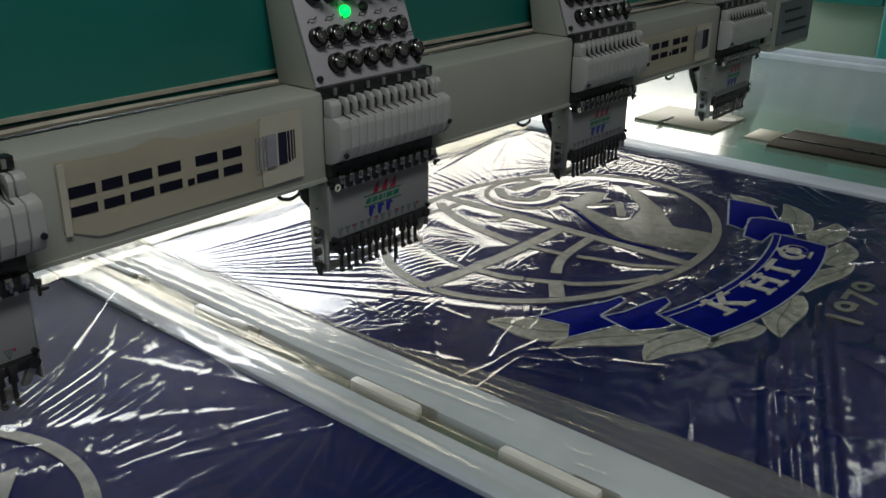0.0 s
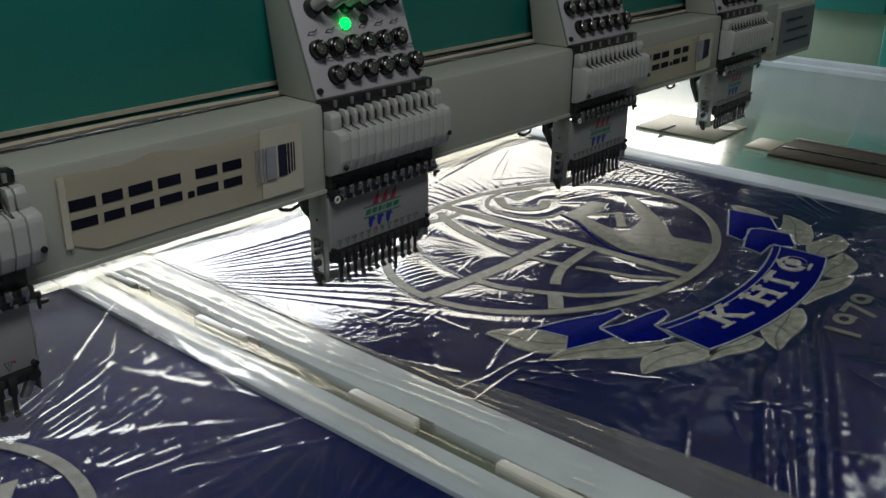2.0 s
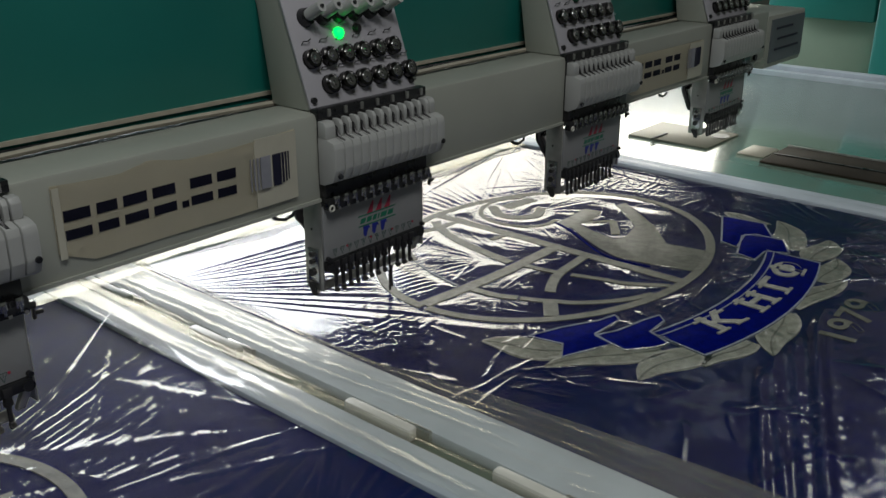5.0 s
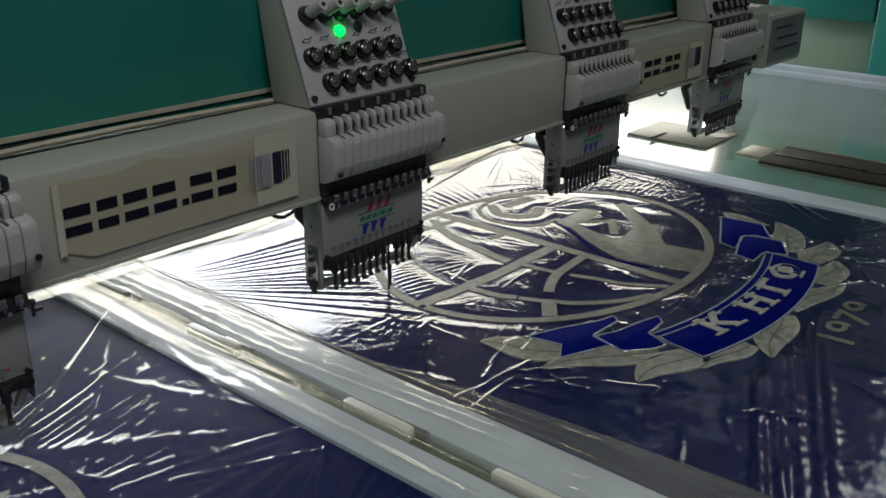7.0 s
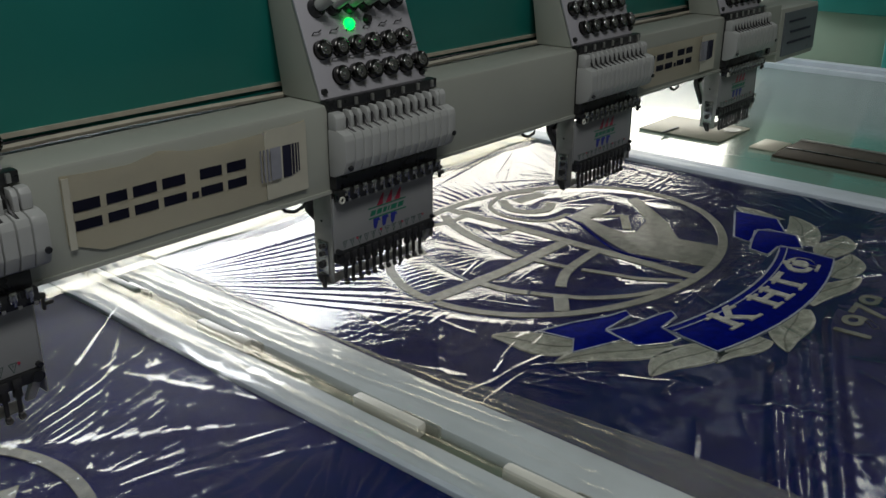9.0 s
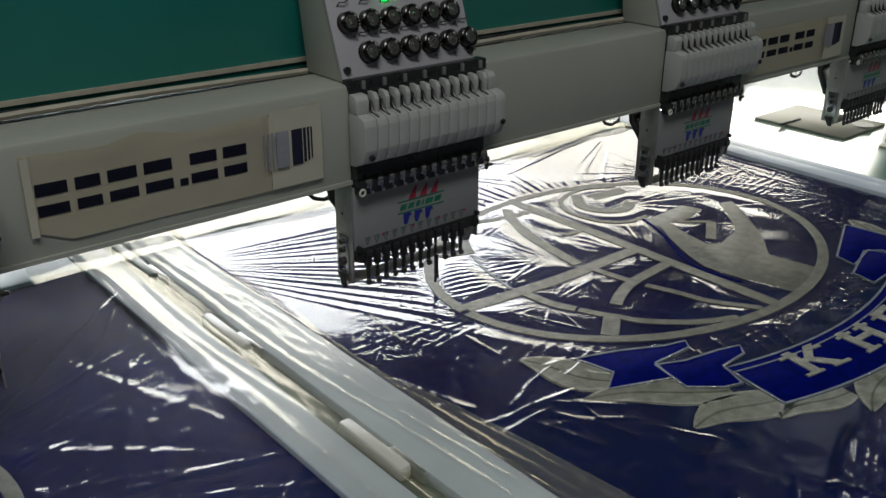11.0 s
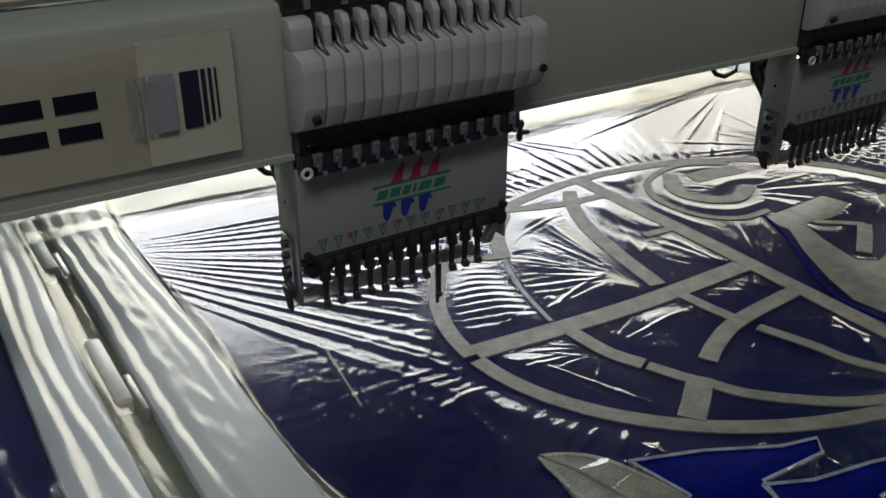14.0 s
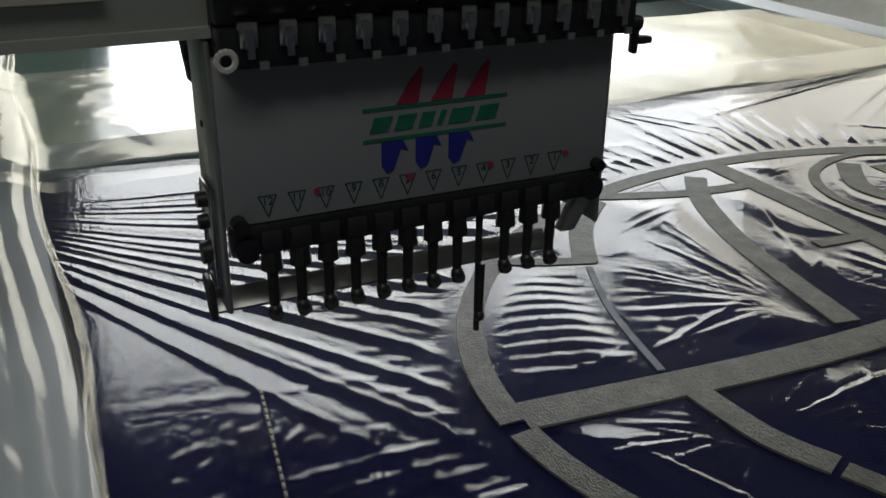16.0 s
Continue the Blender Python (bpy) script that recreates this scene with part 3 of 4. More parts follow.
    part("side_hole", rod(bmesh.new(), (-0.0016, 0.016, 0.999), (-0.0023, 0.016, 0.999), 0.0013, None, 8), M_BLACK, h)
    part("lower_bar", boxm(0.001, W - 0.001, -0.0015, 0.006, 0.954, 0.9652, 0.001), M_BLACK, h)
    gm = mesh_of("needle_guide", boxm(-0.0038, 0.0038, -0.0035, -0.0015, 0.955, 0.963, 0.0006), M_DARK)
    for i in range(12):
        part("needle_guide", gm, None, h).location.x = FOOT_X[i]
    part("corner_screw", rod(bmesh.new(), (0.004, 0.0, 0.967), (0.004, -0.005, 0.967), 0.0030, None, 10), M_BLACK, h)
    part("corner_screw", rod(bmesh.new(), (0.152, 0.0, 0.968), (0.152, -0.004, 0.968), 0.0026, None, 10), M_BLACK, h)
    bm = rod(bmesh.new(), (0.006, 0.004, 0.957), (0.006, -0.004, 0.957), 0.0045, None, 14)
    part("end_knob", bm, M_BLACK, h)
    bm = rod(bmesh.new(), (0.150, 0.004, 0.958), (0.150, -0.003, 0.958), 0.0050, None, 14)
    knob = part("end_knob", bm, M_BLACK, h)
    bm = prism(bmesh.new(), [(0.139, 0.938), (0.146, 0.938), (0.154, 0.952), (0.148, 0.957)], "y", 0.002, 0.008, 0.001)
    part("link_plate", bm, M_STEEL, h)
    # angled catch bar under the feet
    bm = prism(bmesh.new(), [(0.010, 0.9285), (0.0115, 0.9268), (0.019, 0.9325), (0.018, 0.9342)], "x", -0.004, 0.140, 0.0004)
    part("catch_bar", bm, M_STEEL, h)
    bm = prism(bmesh.new(), [(0.008, 0.926), (0.014, 0.926), (0.022, 0.940), (0.010, 0.940)], "x", -0.0065, -0.004, 0.0008)
    part("catch_bracket", bm, M_DARK, h)
    fmesh = foot_mesh()
    for i, x in enumerate(FOOT_X):
        if i != ACTIVE:
            f = part("presser_foot", fmesh, None, h, "dark steel presser foot")
            f.location = (x, 0.0, 0.9275)
    # print on the plate
    y0, y1 = -0.0004, 0.0
    for k in range(3):
        x = 0.064 + 0.0135 * k
        part("print_sail", prism(bmesh.new(), [(x, 1.0025), (x + 0.0085, 1.0025), (x + 0.0105, 1.0145), (x + 0.0095, 1.0155), (x + 0.0055, 1.011)], "y", y0, y1), M_RED, plate, "red printed sail shape")
        x = 0.058 + 0.0135 * k
        part("print_fin", prism(bmesh.new(), [(x, 0.989), (x + 0.0085, 0.989), (x + 0.0105, 0.985), (x + 0.0075, 0.986), (x + 0.0045, 0.978), (x + 0.002, 0.977), (x, 0.980)], "y", y0, y1), M_BLUEINK, plate, "blue printed fin shape")
    for z in (1.0010, 0.9895):
        part("print_line", boxm(0.051, 0.109, y0, y1, z, z + 0.0012), M_GREEN, plate, "green printed line")
    for k, cw in enumerate((0.008, 0.008, 0.006, 0.003, 0.010, 0.009)):
        x = 0.0535 + (0, 0.0095, 0.0190, 0.0265, 0.031, 0.0425)[k]
        part("print_block", prism(bmesh.new(), [(x, 0.9930), (x + cw - 0.001, 0.9930), (x + cw + 0.001, 0.9985), (x + 0.002, 0.9985)], "y", y0, y1), M_GREEN, plate, "green printed block")
    for i, x in enumerate(FOOT_X):
        bm = bmesh.new()
        for p, q in (((-0.0032, 0.9755), (0.0032, 0.9755)), ((0.0032, 0.9755), (0, 0.9675)), ((0, 0.9675), (-0.0032, 0.9755))):
            rod(bm, (x + p[0], -0.0001, p[1]), (x + q[0], -0.0001, q[1]), 0.00026, None, 4)
        tri = part("print_triangle", bm, M_TRI, plate)
        num = letters(str(12 - i), 0.0042, 0.0001)
        num.materials.append(M_TRI)
        nb = part("print_number", num, None, plate)
        nb.matrix_basis = pose(x, -0.0002, 0.9733, 90, 0, 0)
    for x in (0.033, 0.069, 0.103, 0.137):
        part("plate_screw", rod(bmesh.new(), (x, 0.0, 0.9745), (x, -0.0008, 0.9745), 0.0012, None, 10), M_RED, plate, "small red ringed screw")
    # drive parts behind, below the beam
    bm = tube(bmesh.new(), [(0.010, 0.10, 1.012), (0.012, 0.10, 0.994), (0.020, 0.10, 0.985), (0.032, 0.10, 0.981), (0.046, 0.10, 0.984), (0.052, 0.10, 0.998), (0.052, 0.10, 1.028)], 0.0024, 6)
    part("drive_cable", bm, M_BLACK, h, "black looped cable")
    part("drive_cover", prism(bmesh.new(), [(0.013, 1.030), (0.016, 0.996), (0.028, 0.987), (0.042, 0.989), (0.048, 1.030)], "y", 0.104, 0.110, 0.001), M_CASE, h)
    part("drive_plate", prism(bmesh.new(), [(0.0, 1.030), (0.045, 1.030), (0.045, 0.962), (0.036, 0.962), (0.006, 1.000)], "y", 0.046, 0.051, 0.001), M_DARK, h)
    part("drive_bracket", prism(bmesh.new(), [(0.012, 1.005), (0.030, 1.012), (0.040, 0.985), (0.036, 0.972)], "y", 0.040, 0.046, 0.001), M_STEEL, h)
    return h


head = make_head()
head_lens = next(c for c in head.children if c.name.startswith("lamp_lens"))
heads = [head] + [copy_thing(head, pose(x, 0, 0)) for x in (-0.474, 0.45, 0.9)]
lens_off = head_lens.data.copy()
lens_off.materials[0] = M_LED_OFF
for hd in heads[1:]:
    for c in hd.children:
        if c.name.startswith("lamp_lens"):
            c.data = lens_off
            tagged(c, "unlit green indicator lamp")
bm = rod(bmesh.new(), (0, 0, 0.002), (0, 0, 0.026), 0.0017, 0.0020, 8)
ball(bm, (0, -0.0004, 0.002), 0.0026, 8)
needle_mesh = mesh_of("needle_bar", bm, M_DARK)
needle_bars = []
for hd in heads:
    nb = part("needle_bar", needle_mesh, None, hd, "dark steel needle bar and presser foot")
    nb.location = (FOOT_X[ACTIVE], 0.0, 0.9275)
    part("needle_shaft", rod(bmesh.new(), (0, 0.002, -0.006), (0, 0.002, 0.058), 0.0013, 0.0016, 8), M_DARK, nb)
    needle_bars.append(nb)

# ---- hoop frames and clips ----
sash = thing("border_frame", "white painted bars of the moving border frame", "frame")
part("bar", boxm(-0.160, -0.121, -0.80, 0.80, 0.889, 0.9015, 0.003), M_WHITE, sash)
part("bar", boxm(-0.099, -0.046, -0.80, 0.80, 0.889, 0.9015, 0.003), M_WHITE, sash)
part("bar", boxm(0.735, 0.768, -0.80, 0.80, 0.889, 0.9040, 0.003), M_WHITE, sash)
part("bar", boxm(0.772, 0.800, -0.80, 0.80, 0.889, 0.8995, 0.002), M_WHITE, sash)
part("bar", boxm(-0.045, 0.734, -0.80, -0.75, 0.889, 0.9015, 0.003), M_WHITE, sash)
part("bar", boxm(-0.045, 0.734, 0.275, 0.330, 0.889, 0.9015, 0.003), M_WHITE, sash)
part("bar", boxm(-1.35, -0.161, -0.80, -0.75, 0.889, 0.9015, 0.003), M_WHITE, sash)
part("bar", boxm(-1.35, -0.161, 0.275, 0.330, 0.889, 0.9015, 0.003), M_WHITE, sash)
part("channel", boxm(-0.121, -0.099, -0.80, 0.80, 0.887, 0.8905), M_GAP, sash, "dark green channel between the bars")
clips = []
for y0, y1 in ((0.30, 0.20), (0.085, 0.006), (-0.145, -0.224), (-0.31, -0.40)):
    cl = thing("clamp_strip", "cream plastic clamp strip pressed into the frame channel", "clamp", "clamp strips")
    bm = boxm(-0.1175, -0.1065, y1, y0, 0.8945, 0.9075, 0.003)
    part("strip", bm, M_ROD, cl)
    part("hook", boxm(-0.1060, -0.1010, y1 - 0.012, y1 + 0.03, 0.8945, 0.905, 0.0015), M_STEEL, cl)
    clips.append(cl)

# ---- the banners ----
CX, CY, RA, RB = 0.345, -0.054, 0.252, 0.190
Z0, Z1 = 0.8980, 0.8988


def cloth(name, x0, x1, y0, y1):
    bm = bmesh.new()
    nx, ny = int((x1 - x0) / 0.03), int((y1 - y0) / 0.03)
    vs = [[bm.verts.new((x0 + (x1 - x0) * i / nx, y0 + (y1 - y0) * j / ny, 0.8976 + 0.0003 * math.sin(i * 1.7 + j * 0.9))) for i in range(nx + 1)] for j in range(ny + 1)]
    for j in range(ny):
        for i in range(nx):
            bm.faces.new((vs[j][i], vs[j][i + 1], vs[j + 1][i + 1], vs[j + 1][i]))
    bmesh.ops.solidify(bm, geom=bm.faces[:], thickness=0.001)
    return bm


def arc(cx, cy, a, b, d0, d1, n):
    return [(cx + a * math.cos(radians(d0 + (d1 - d0) * i / n)), cy + b * math.sin(radians(d0 + (d1 - d0) * i / n))) for i in range(n + 1)]


def flat(bm, outline, z0, z1):
    """A filled raised shape with a softly rounded border."""
    return prism(bm, outline, "z", z0, z1, 0.0007)


def bend(pts, n=6):
    """A smooth line through a few points."""
    out = []
    for i in range(len(pts) - 1):
        p0, p1, p2, p3 = (Vector(pts[max(0, min(len(pts) - 1, i + k))]) for k in (-1, 0, 1, 2))
        for s in range(n):
            t = s / n
            out.append(tuple(0.5 * (2 * p1 + (p2 - p0) * t + (2 * p0 - 5 * p1 + 4 * p2 - p3) * t * t + (3 * p1 - p0 - 3 * p2 + p3) * t ** 3)))
    return out + [tuple(pts[-1])]


def leaf(banner, dx, base, tip, bulge, width):
    """An embroidered leaf: curved blade with a light rim and two veins."""
    b, t = Vector(base), Vector(tip)
    d = t - b
    s = Vector((-d.y, d.x)).normalized()
    n = 12
    mid = [b + d * (i / n) + s * (bulge * math.sin(math.pi * i / n) + 0.003 * math.sin(2 * math.pi * i / n)) for i in range(n + 1)]
    ws = [1.2 * width * (math.sin(math.pi * min(1, (0.12 + 0.88 * i / n)) ** 0.85) ** 0.8 + 0.02) for i in range(n + 1)]
    lf = part("leaf", ribbon(bmesh.new(), [(p.x + dx, p.y) for p in mid], ws, Z0, Z1 + 0.0004), M_LEAF, banner, "silver-grey embroidered leaf")
    for sg in (-1, 0.05, 1):
        line = [(p.x + dx + s.x * sg * w * 0.46, p.y + s.y * sg * w * 0.46) for p, w in zip(mid, ws)]
        part("leaf_rim", ribbon(bmesh.new(), line, 0.0030 if sg in (-1, 1) else 0.0020, Z1, Z1 + 0.0007), M_LETTER if sg != 0.05 else M_SILVER, lf)
    return lf


LINES, SHAPES = [], []


def bar_line(banner, name, pts, width, dx, material=None, z=Z1):
    """An embroidered band; each lies a hair above the last, as it was sewn."""
    if dx == 0:
        LINES.append((pts, width if isinstance(width, float) else 0.013))
    z += 0.000015 * (len(banner.children) % 18)
    return part(name, ribbon(bmesh.new(), [(x + dx, y) for x, y in pts], width, Z0, z), material or M_SILVER, banner)


SERIFS = {"\u041a": ((-0.0125, 0.0165), (-0.0125, -0.0165), (0.0125, 0.0165), (0.0150, -0.0165)), "\u041d": ((-0.0115, 0.0165), (-0.0115, -0.0165), (0.0115, 0.0165), (0.0115, -0.0165)),
          "\u0413": ((-0.0085, 0.0165), (-0.0085, -0.0165)), "\u0424": ((0.0, 0.0185), (0.0, -0.0185))}


def emblem(banner, dx):
    bar_line(banner, "globe_ring", arc(CX, CY, RA, RB, -178, 180, 120), 0.012, dx)
    bar_line(banner, "globe_axis", bend([(CX - 0.003, CY + RB - 0.003), (CX, CY + 0.05), (CX, CY - 0.06), (CX, CY - RB + 0.003)]), 0.016, dx)
    bar_line(banner, "globe_equator", bend([(CX - RA + 0.004, CY + 0.002), (0.22, -0.063), (CX - 0.008, -0.063)]), 0.017, dx)
    bar_line(banner, "meridian", bend([(0.318, 0.120), (0.298, 0.090), (0.277, 0.035), (0.262, -0.050)]), 0.014, dx)
    bar_line(banner, "parallel", bend([(0.243, 0.118), (0.295, 0.101), (0.342, 0.097)]), 0.010, dx)
    bar_line(banner, "meridian", bend([(0.240, 0.112), (0.212, 0.084), (0.191, 0.048)]), 0.013, dx)
    bar_line(banner, "seam", bend([(0.189, 0.042), (0.173, 0.000), (0.163, -0.048)]), 0.0035, dx, M_EDGE)
    bar_line(banner, "parallel", [(0.149, 0.066), (0.170, 0.056), (0.196, 0.047)], 0.008, dx)
    bar_line(banner, "parallel", bend([(0.166, -0.064), (0.170, -0.098), (0.180, -0.121)]), 0.012, dx)
    bar_line(banner, "parallel", bend([(0.181, -0.124), (0.191, -0.145), (0.199, -0.158), (0.214, -0.182), (0.252, -0.215), (0.290, -0.233)]), 0.0095, dx)
    bar_line(banner, "meridian", bend([(0.343, -0.110), (0.273, -0.117), (0.240, -0.128), (0.218, -0.140)]), 0.013, dx)
    bar_line(banner, "meridian", [(0.200, -0.151), (0.182, -0.165), (0.164, -0.178)], 0.017, dx)
    bar_line(banner, "parallel", bend([(0.277, -0.130), (0.289, -0.164), (0.297, -0.194), (0.325, -0.237)]), 0.009, dx)
    bar_line(banner, "parallel", [(0.265, -0.066), (0.268, -0.090), (0.272, -0.113)], 0.010, dx)
    bar_line(banner, "parallel", [(0.311, 0.016), (0.326, 0.015), (0.342, 0.014)], 0.008, dx)
    # hooked figure, and a hand with a spanner
    bar_line(banner, "hook_ring", bend([(0.490, 0.090), (0.446, 0.112), (0.396, 0.100), (0.372, 0.064), (0.378, 0.020), (0.404, -0.003), (0.436, -0.005)]), 0.007, dx)
    bar_line(banner, "hook", bend([(0.424, 0.100), (0.400, 0.068), (0.408, 0.041), (0.432, 0.028), (0.461, 0.040)]), 0.015, dx)
    bar_line(banner, "hook_bar", [(0.433, 0.082), (0.460, 0.079), (0.490, 0.075)], 0.020, dx)
    arm = [(0.419, -0.013), (0.502, -0.009), (0.509, -0.034), (0.469, -0.044), (0.440, -0.040), (0.428, -0.069), (0.420, -0.104), (0.433, -0.114), (0.482, -0.102), (0.502, -0.083), (0.544, -0.035), (0.566, -0.040), (0.528, -0.089), (0.497, -0.126), (0.448, -0.168), (0.459, -0.222), (0.383, -0.237), (0.370, -0.186), (0.364, -0.142), (0.376, -0.112), (0.398, -0.072), (0.420, -0.040)]
    SHAPES.append([(x + dx, y) for x, y in arm])
    part("arm_figure", flat(bmesh.new(), [(x + dx, y) for x, y in arm], Z0, Z1), M_SILVER, banner, "silver-grey embroidered figure")
    bar_line(banner, "figure_bar", [(0.450, -0.041), (0.466, -0.053), (0.482, -0.067)], 0.007, dx)
    bar_line(banner, "figure_bar", [(0.482, -0.067), (0.460, -0.083), (0.436, -0.099)], 0.012, dx)
    bar_line(banner, "figure_outline", bend([(0.425, -0.006), (0.412, -0.040), (0.390, -0.075), (0.366, -0.113), (0.356, -0.145), (0.362, -0.190)]), 0.0032, dx, M_BLUE)
    part("blue_patch", flat(bmesh.new(), [(x + dx, y) for x, y in ((0.396, 0.082), (0.418, 0.078), (0.432, 0.064), (0.416, 0.060), (0.400, 0.068))], Z0, Z1 - 0.0004), M_BLUE, banner, "small royal blue embroidered patch")
    part("blue_patch", flat(bmesh.new(), [(x + dx, y) for x, y in ((0.262, 0.098), (0.288, 0.108), (0.292, 0.122), (0.268, 0.116))], Z0, Z1 - 0.0004), M_BLUE, banner, "small royal blue embroidered patch")
    # ribbon
    def panel(name, pts):
        SHAPES.append([(x + dx, y) for x, y in pts])
        up = 0.0009 + 0.00008 * (len(SHAPES) % 7)
        pn = part(name, flat(bmesh.new(), [(x + dx, y) for x, y in pts], Z0, Z1 + up), M_BLUE, banner, "royal blue embroidered ribbon with a pale outline")
        ring = [(x + dx, y) for x, y in pts]
        part("ribbon_outline", ribbon(bmesh.new(), ring + [ring[0]], 0.0024, Z1 - 0.0003, Z1 + up + 0.0005), M_EDGE, pn)
        return pn
    lower = arc(0.345, -0.062, 0.412, 0.309, 247, 293, 16)
    upper = arc(0.345, -0.062, 0.356, 0.243, 297, 245, 16)
    panel("ribbon_tail", [(0.106, -0.188), (0.146, -0.203), (0.186, -0.224), (0.209, -0.230), (0.201, -0.240), (0.155, -0.238), (0.146, -0.263), (0.121, -0.253), (0.090, -0.240), (0.114, -0.225)])
    panel("ribbon_fold", [(0.152, -0.240), (0.178, -0.252), (0.218, -0.260), (0.240, -0.267), (0.230, -0.278), (0.197, -0.279), (0.185, -0.306), (0.167, -0.300), (0.143, -0.280), (0.147, -0.262)])
    panel("ribbon_tail", [(0.598, -0.177), (0.604, -0.235), (0.557, -0.266), (0.545, -0.233), (0.494, -0.244), (0.500, -0.220)])
    panel("ribbon_fold", [(0.471, -0.254), (0.538, -0.232), (0.555, -0.243), (0.556, -0.281), (0.516, -0.304), (0.501, -0.278), (0.466, -0.280)])
    panel("ribbon_centre", lower + upper)
    part("ribbon_line", ribbon(bmesh.new(), [(x + dx, y) for x, y in arc(0.345, -0.062, 0.366, 0.252, 246, 296, 20)], 0.0016, Z1, Z1 + 0.0020), M_EDGE, banner)
    for ch, x, y, a in (("\u041a", 0.266, -0.325, -9), ("\u041d", 0.343, -0.3345, -2), ("\u0413", 0.404, -0.334, 4), ("\u0424", 0.458, -0.326, 10)):
        me = letters(ch, 0.050, 0.0006, 0.0016)
        me.materials.append(M_LETTER)
        t = part("letter", me, None, banner, "pale grey embroidered letter")
        t.matrix_basis = pose(x + dx, y, Z1 + 0.0020, 0, 0, a) @ Matrix.Diagonal((1.28, 0.92, 1, 1))
        for sx, sy in SERIFS[ch]:
            part("serif", boxm(sx - 0.0085, sx + 0.0085, sy - 0.0020, sy + 0.0020, -0.0007, 0.0007), M_LETTER, t)
    # leaves round the ribbon
    for base, tip, bl, w in (((0.104, -0.233), (0.068, -0.158), 0.003, 0.036), ((0.169, -0.306), (0.064, -0.238), -0.005, 0.032), ((0.196, -0.342), (0.100, -0.320), -0.008, 0.034),
                             ((0.244, -0.370), (0.164, -0.355), -0.004, 0.024), ((0.338, -0.367), (0.231, -0.397), -0.004, 0.034), ((0.356, -0.368), (0.470, -0.390), 0.003, 0.026),
                             ((0.450, -0.364), (0.536, -0.357), -0.006, 0.034), ((0.514, -0.333), (0.598, -0.327), -0.004, 0.034), ((0.533, -0.302), (0.630, -0.245), -0.006, 0.036), ((0.600, -0.240), (0.618, -0.172), 0.004, 0.030)):
        leaf(banner, dx, base, tip, bl, w)
    me = letters("1979", 0.055, 0.0004, 0.0006)
    me.materials.append(M_SILVER)
    t = part("year_number", me, None, banner, "thin silver-grey embroidered numerals")
    t.matrix_basis = pose(0.362 + dx, -0.4315, Z1 + 0.0008, 0, 0, 3) @ Matrix.Diagonal((1.18, 0.95, 1, 1))


banner_r = thing("banner", "navy satin banner with silver globe emblem and blue ribbon", "banner", "banners")
part("cloth", cloth("cloth", -0.045, 0.735, -0.75, 0.272), M_NAVY, banner_r)
emblem(banner_r, 0.0)
banner_l = thing("banner", "navy satin banner with partly seen silver ring emblem", "banner", "banners")
part("cloth", cloth("cloth", -1.35, -0.161, -0.75, 0.272), M_NAVY, banner_l)
emblem(banner_l, -0.932)


# basting stitches beside the emblem
dash = mesh_of("basting_stitch", boxm(-0.0006, 0.0006, -0.0014, 0.0014, 0.8996, 0.9008, 0.0003), M_LETTER)
for i in range(16):
    st = part("basting_stitch", dash, None, banner_r)
    st.matrix_basis = pose(0.014 - 0.0006 * i, -0.004 - 0.0042 * i, 0.0025, 0, 0, -8)

# ---- plastic film over the banners ----
def smooth(a, b, x):
    t = np.clip((x - a) / (b - a), 0, 1)
    return t * t * (3 - 2 * t)


def waves(rng, th, lo, hi, n):
    s = np.zeros_like(th)
    for _ in range(n):
        s += np.cos(rng.integers(lo, hi) * th + rng.uniform(0, 6.28))
    return s / math.sqrt(n)


def fan(rng, x, y, cx, cy, reach, lo, hi, amp):
    """Straight pull lines spreading from one point, of uneven length and height."""
    dx, dy = x - cx, y - cy
    r, th = np.hypot(dx, dy), np.arctan2(dy, dx)
    long = 0.75 + 0.35 * waves(rng, th, 5, 25, 4)
    ridge = waves(rng, th, lo, hi, 4)
    ridge = np.where(ridge > 0, ridge ** 1.3, 0.25 * ridge)
    return amp * ridge * np.exp(-(r / (reach * np.clip(long, 0.3, 1.5))) ** 4) * np.clip(r / reach, 0, 1.2)


def crumple(rng, x, y, amp, freq, n=6):
    """Flat facets between sharp creases, like handled plastic."""
    s = np.zeros_like(x)
    wx = x + 0.9 / freq * np.sin(y * freq * 0.45 + 2) + 0.5 / freq * np.sin(x * freq * 0.8 + y * freq * 0.3)
    wy = y + 0.9 / freq * np.sin(x * freq * 0.38 + 5)
    for _ in range(n):
        a, f = rng.uniform(0, 3.14), freq * rng.uniform(0.5, 1.5)
        u = (wx * math.cos(a) + wy * math.sin(a)) * f / math.pi + rng.uniform(0, 6)
        part_on = 0.5 + 0.5 * np.sin((wy * math.cos(a) - wx * math.sin(a)) * f * 0.33 + rng.uniform(0, 6))
        s += np.abs(np.mod(u, 2) - 1) * part_on
    return amp * (s / n)


def creases(rng, x, y, n, x0, x1, y0, y1, amp, width):
    """Short sharp creases scattered over a stretch of film."""
    h = np.zeros_like(x)
    for _ in range(n):
        px, py, a, ln = rng.uniform(x0, x1), rng.uniform(y0, y1), rng.uniform(0, 3.14), rng.uniform(0.015, 0.065)
        s = (x - px) * math.cos(a) + (y - py) * math.sin(a)
        off = (y - py) * math.cos(a) - (x - px) * math.sin(a) + 0.06 * s * np.sin(s * 45 + px * 90)
        h += amp * rng.uniform(0.4, 1.0) * np.exp(-np.abs(off) / width) * (1 - smooth(0.55 * ln, ln, np.abs(s)))
    return h


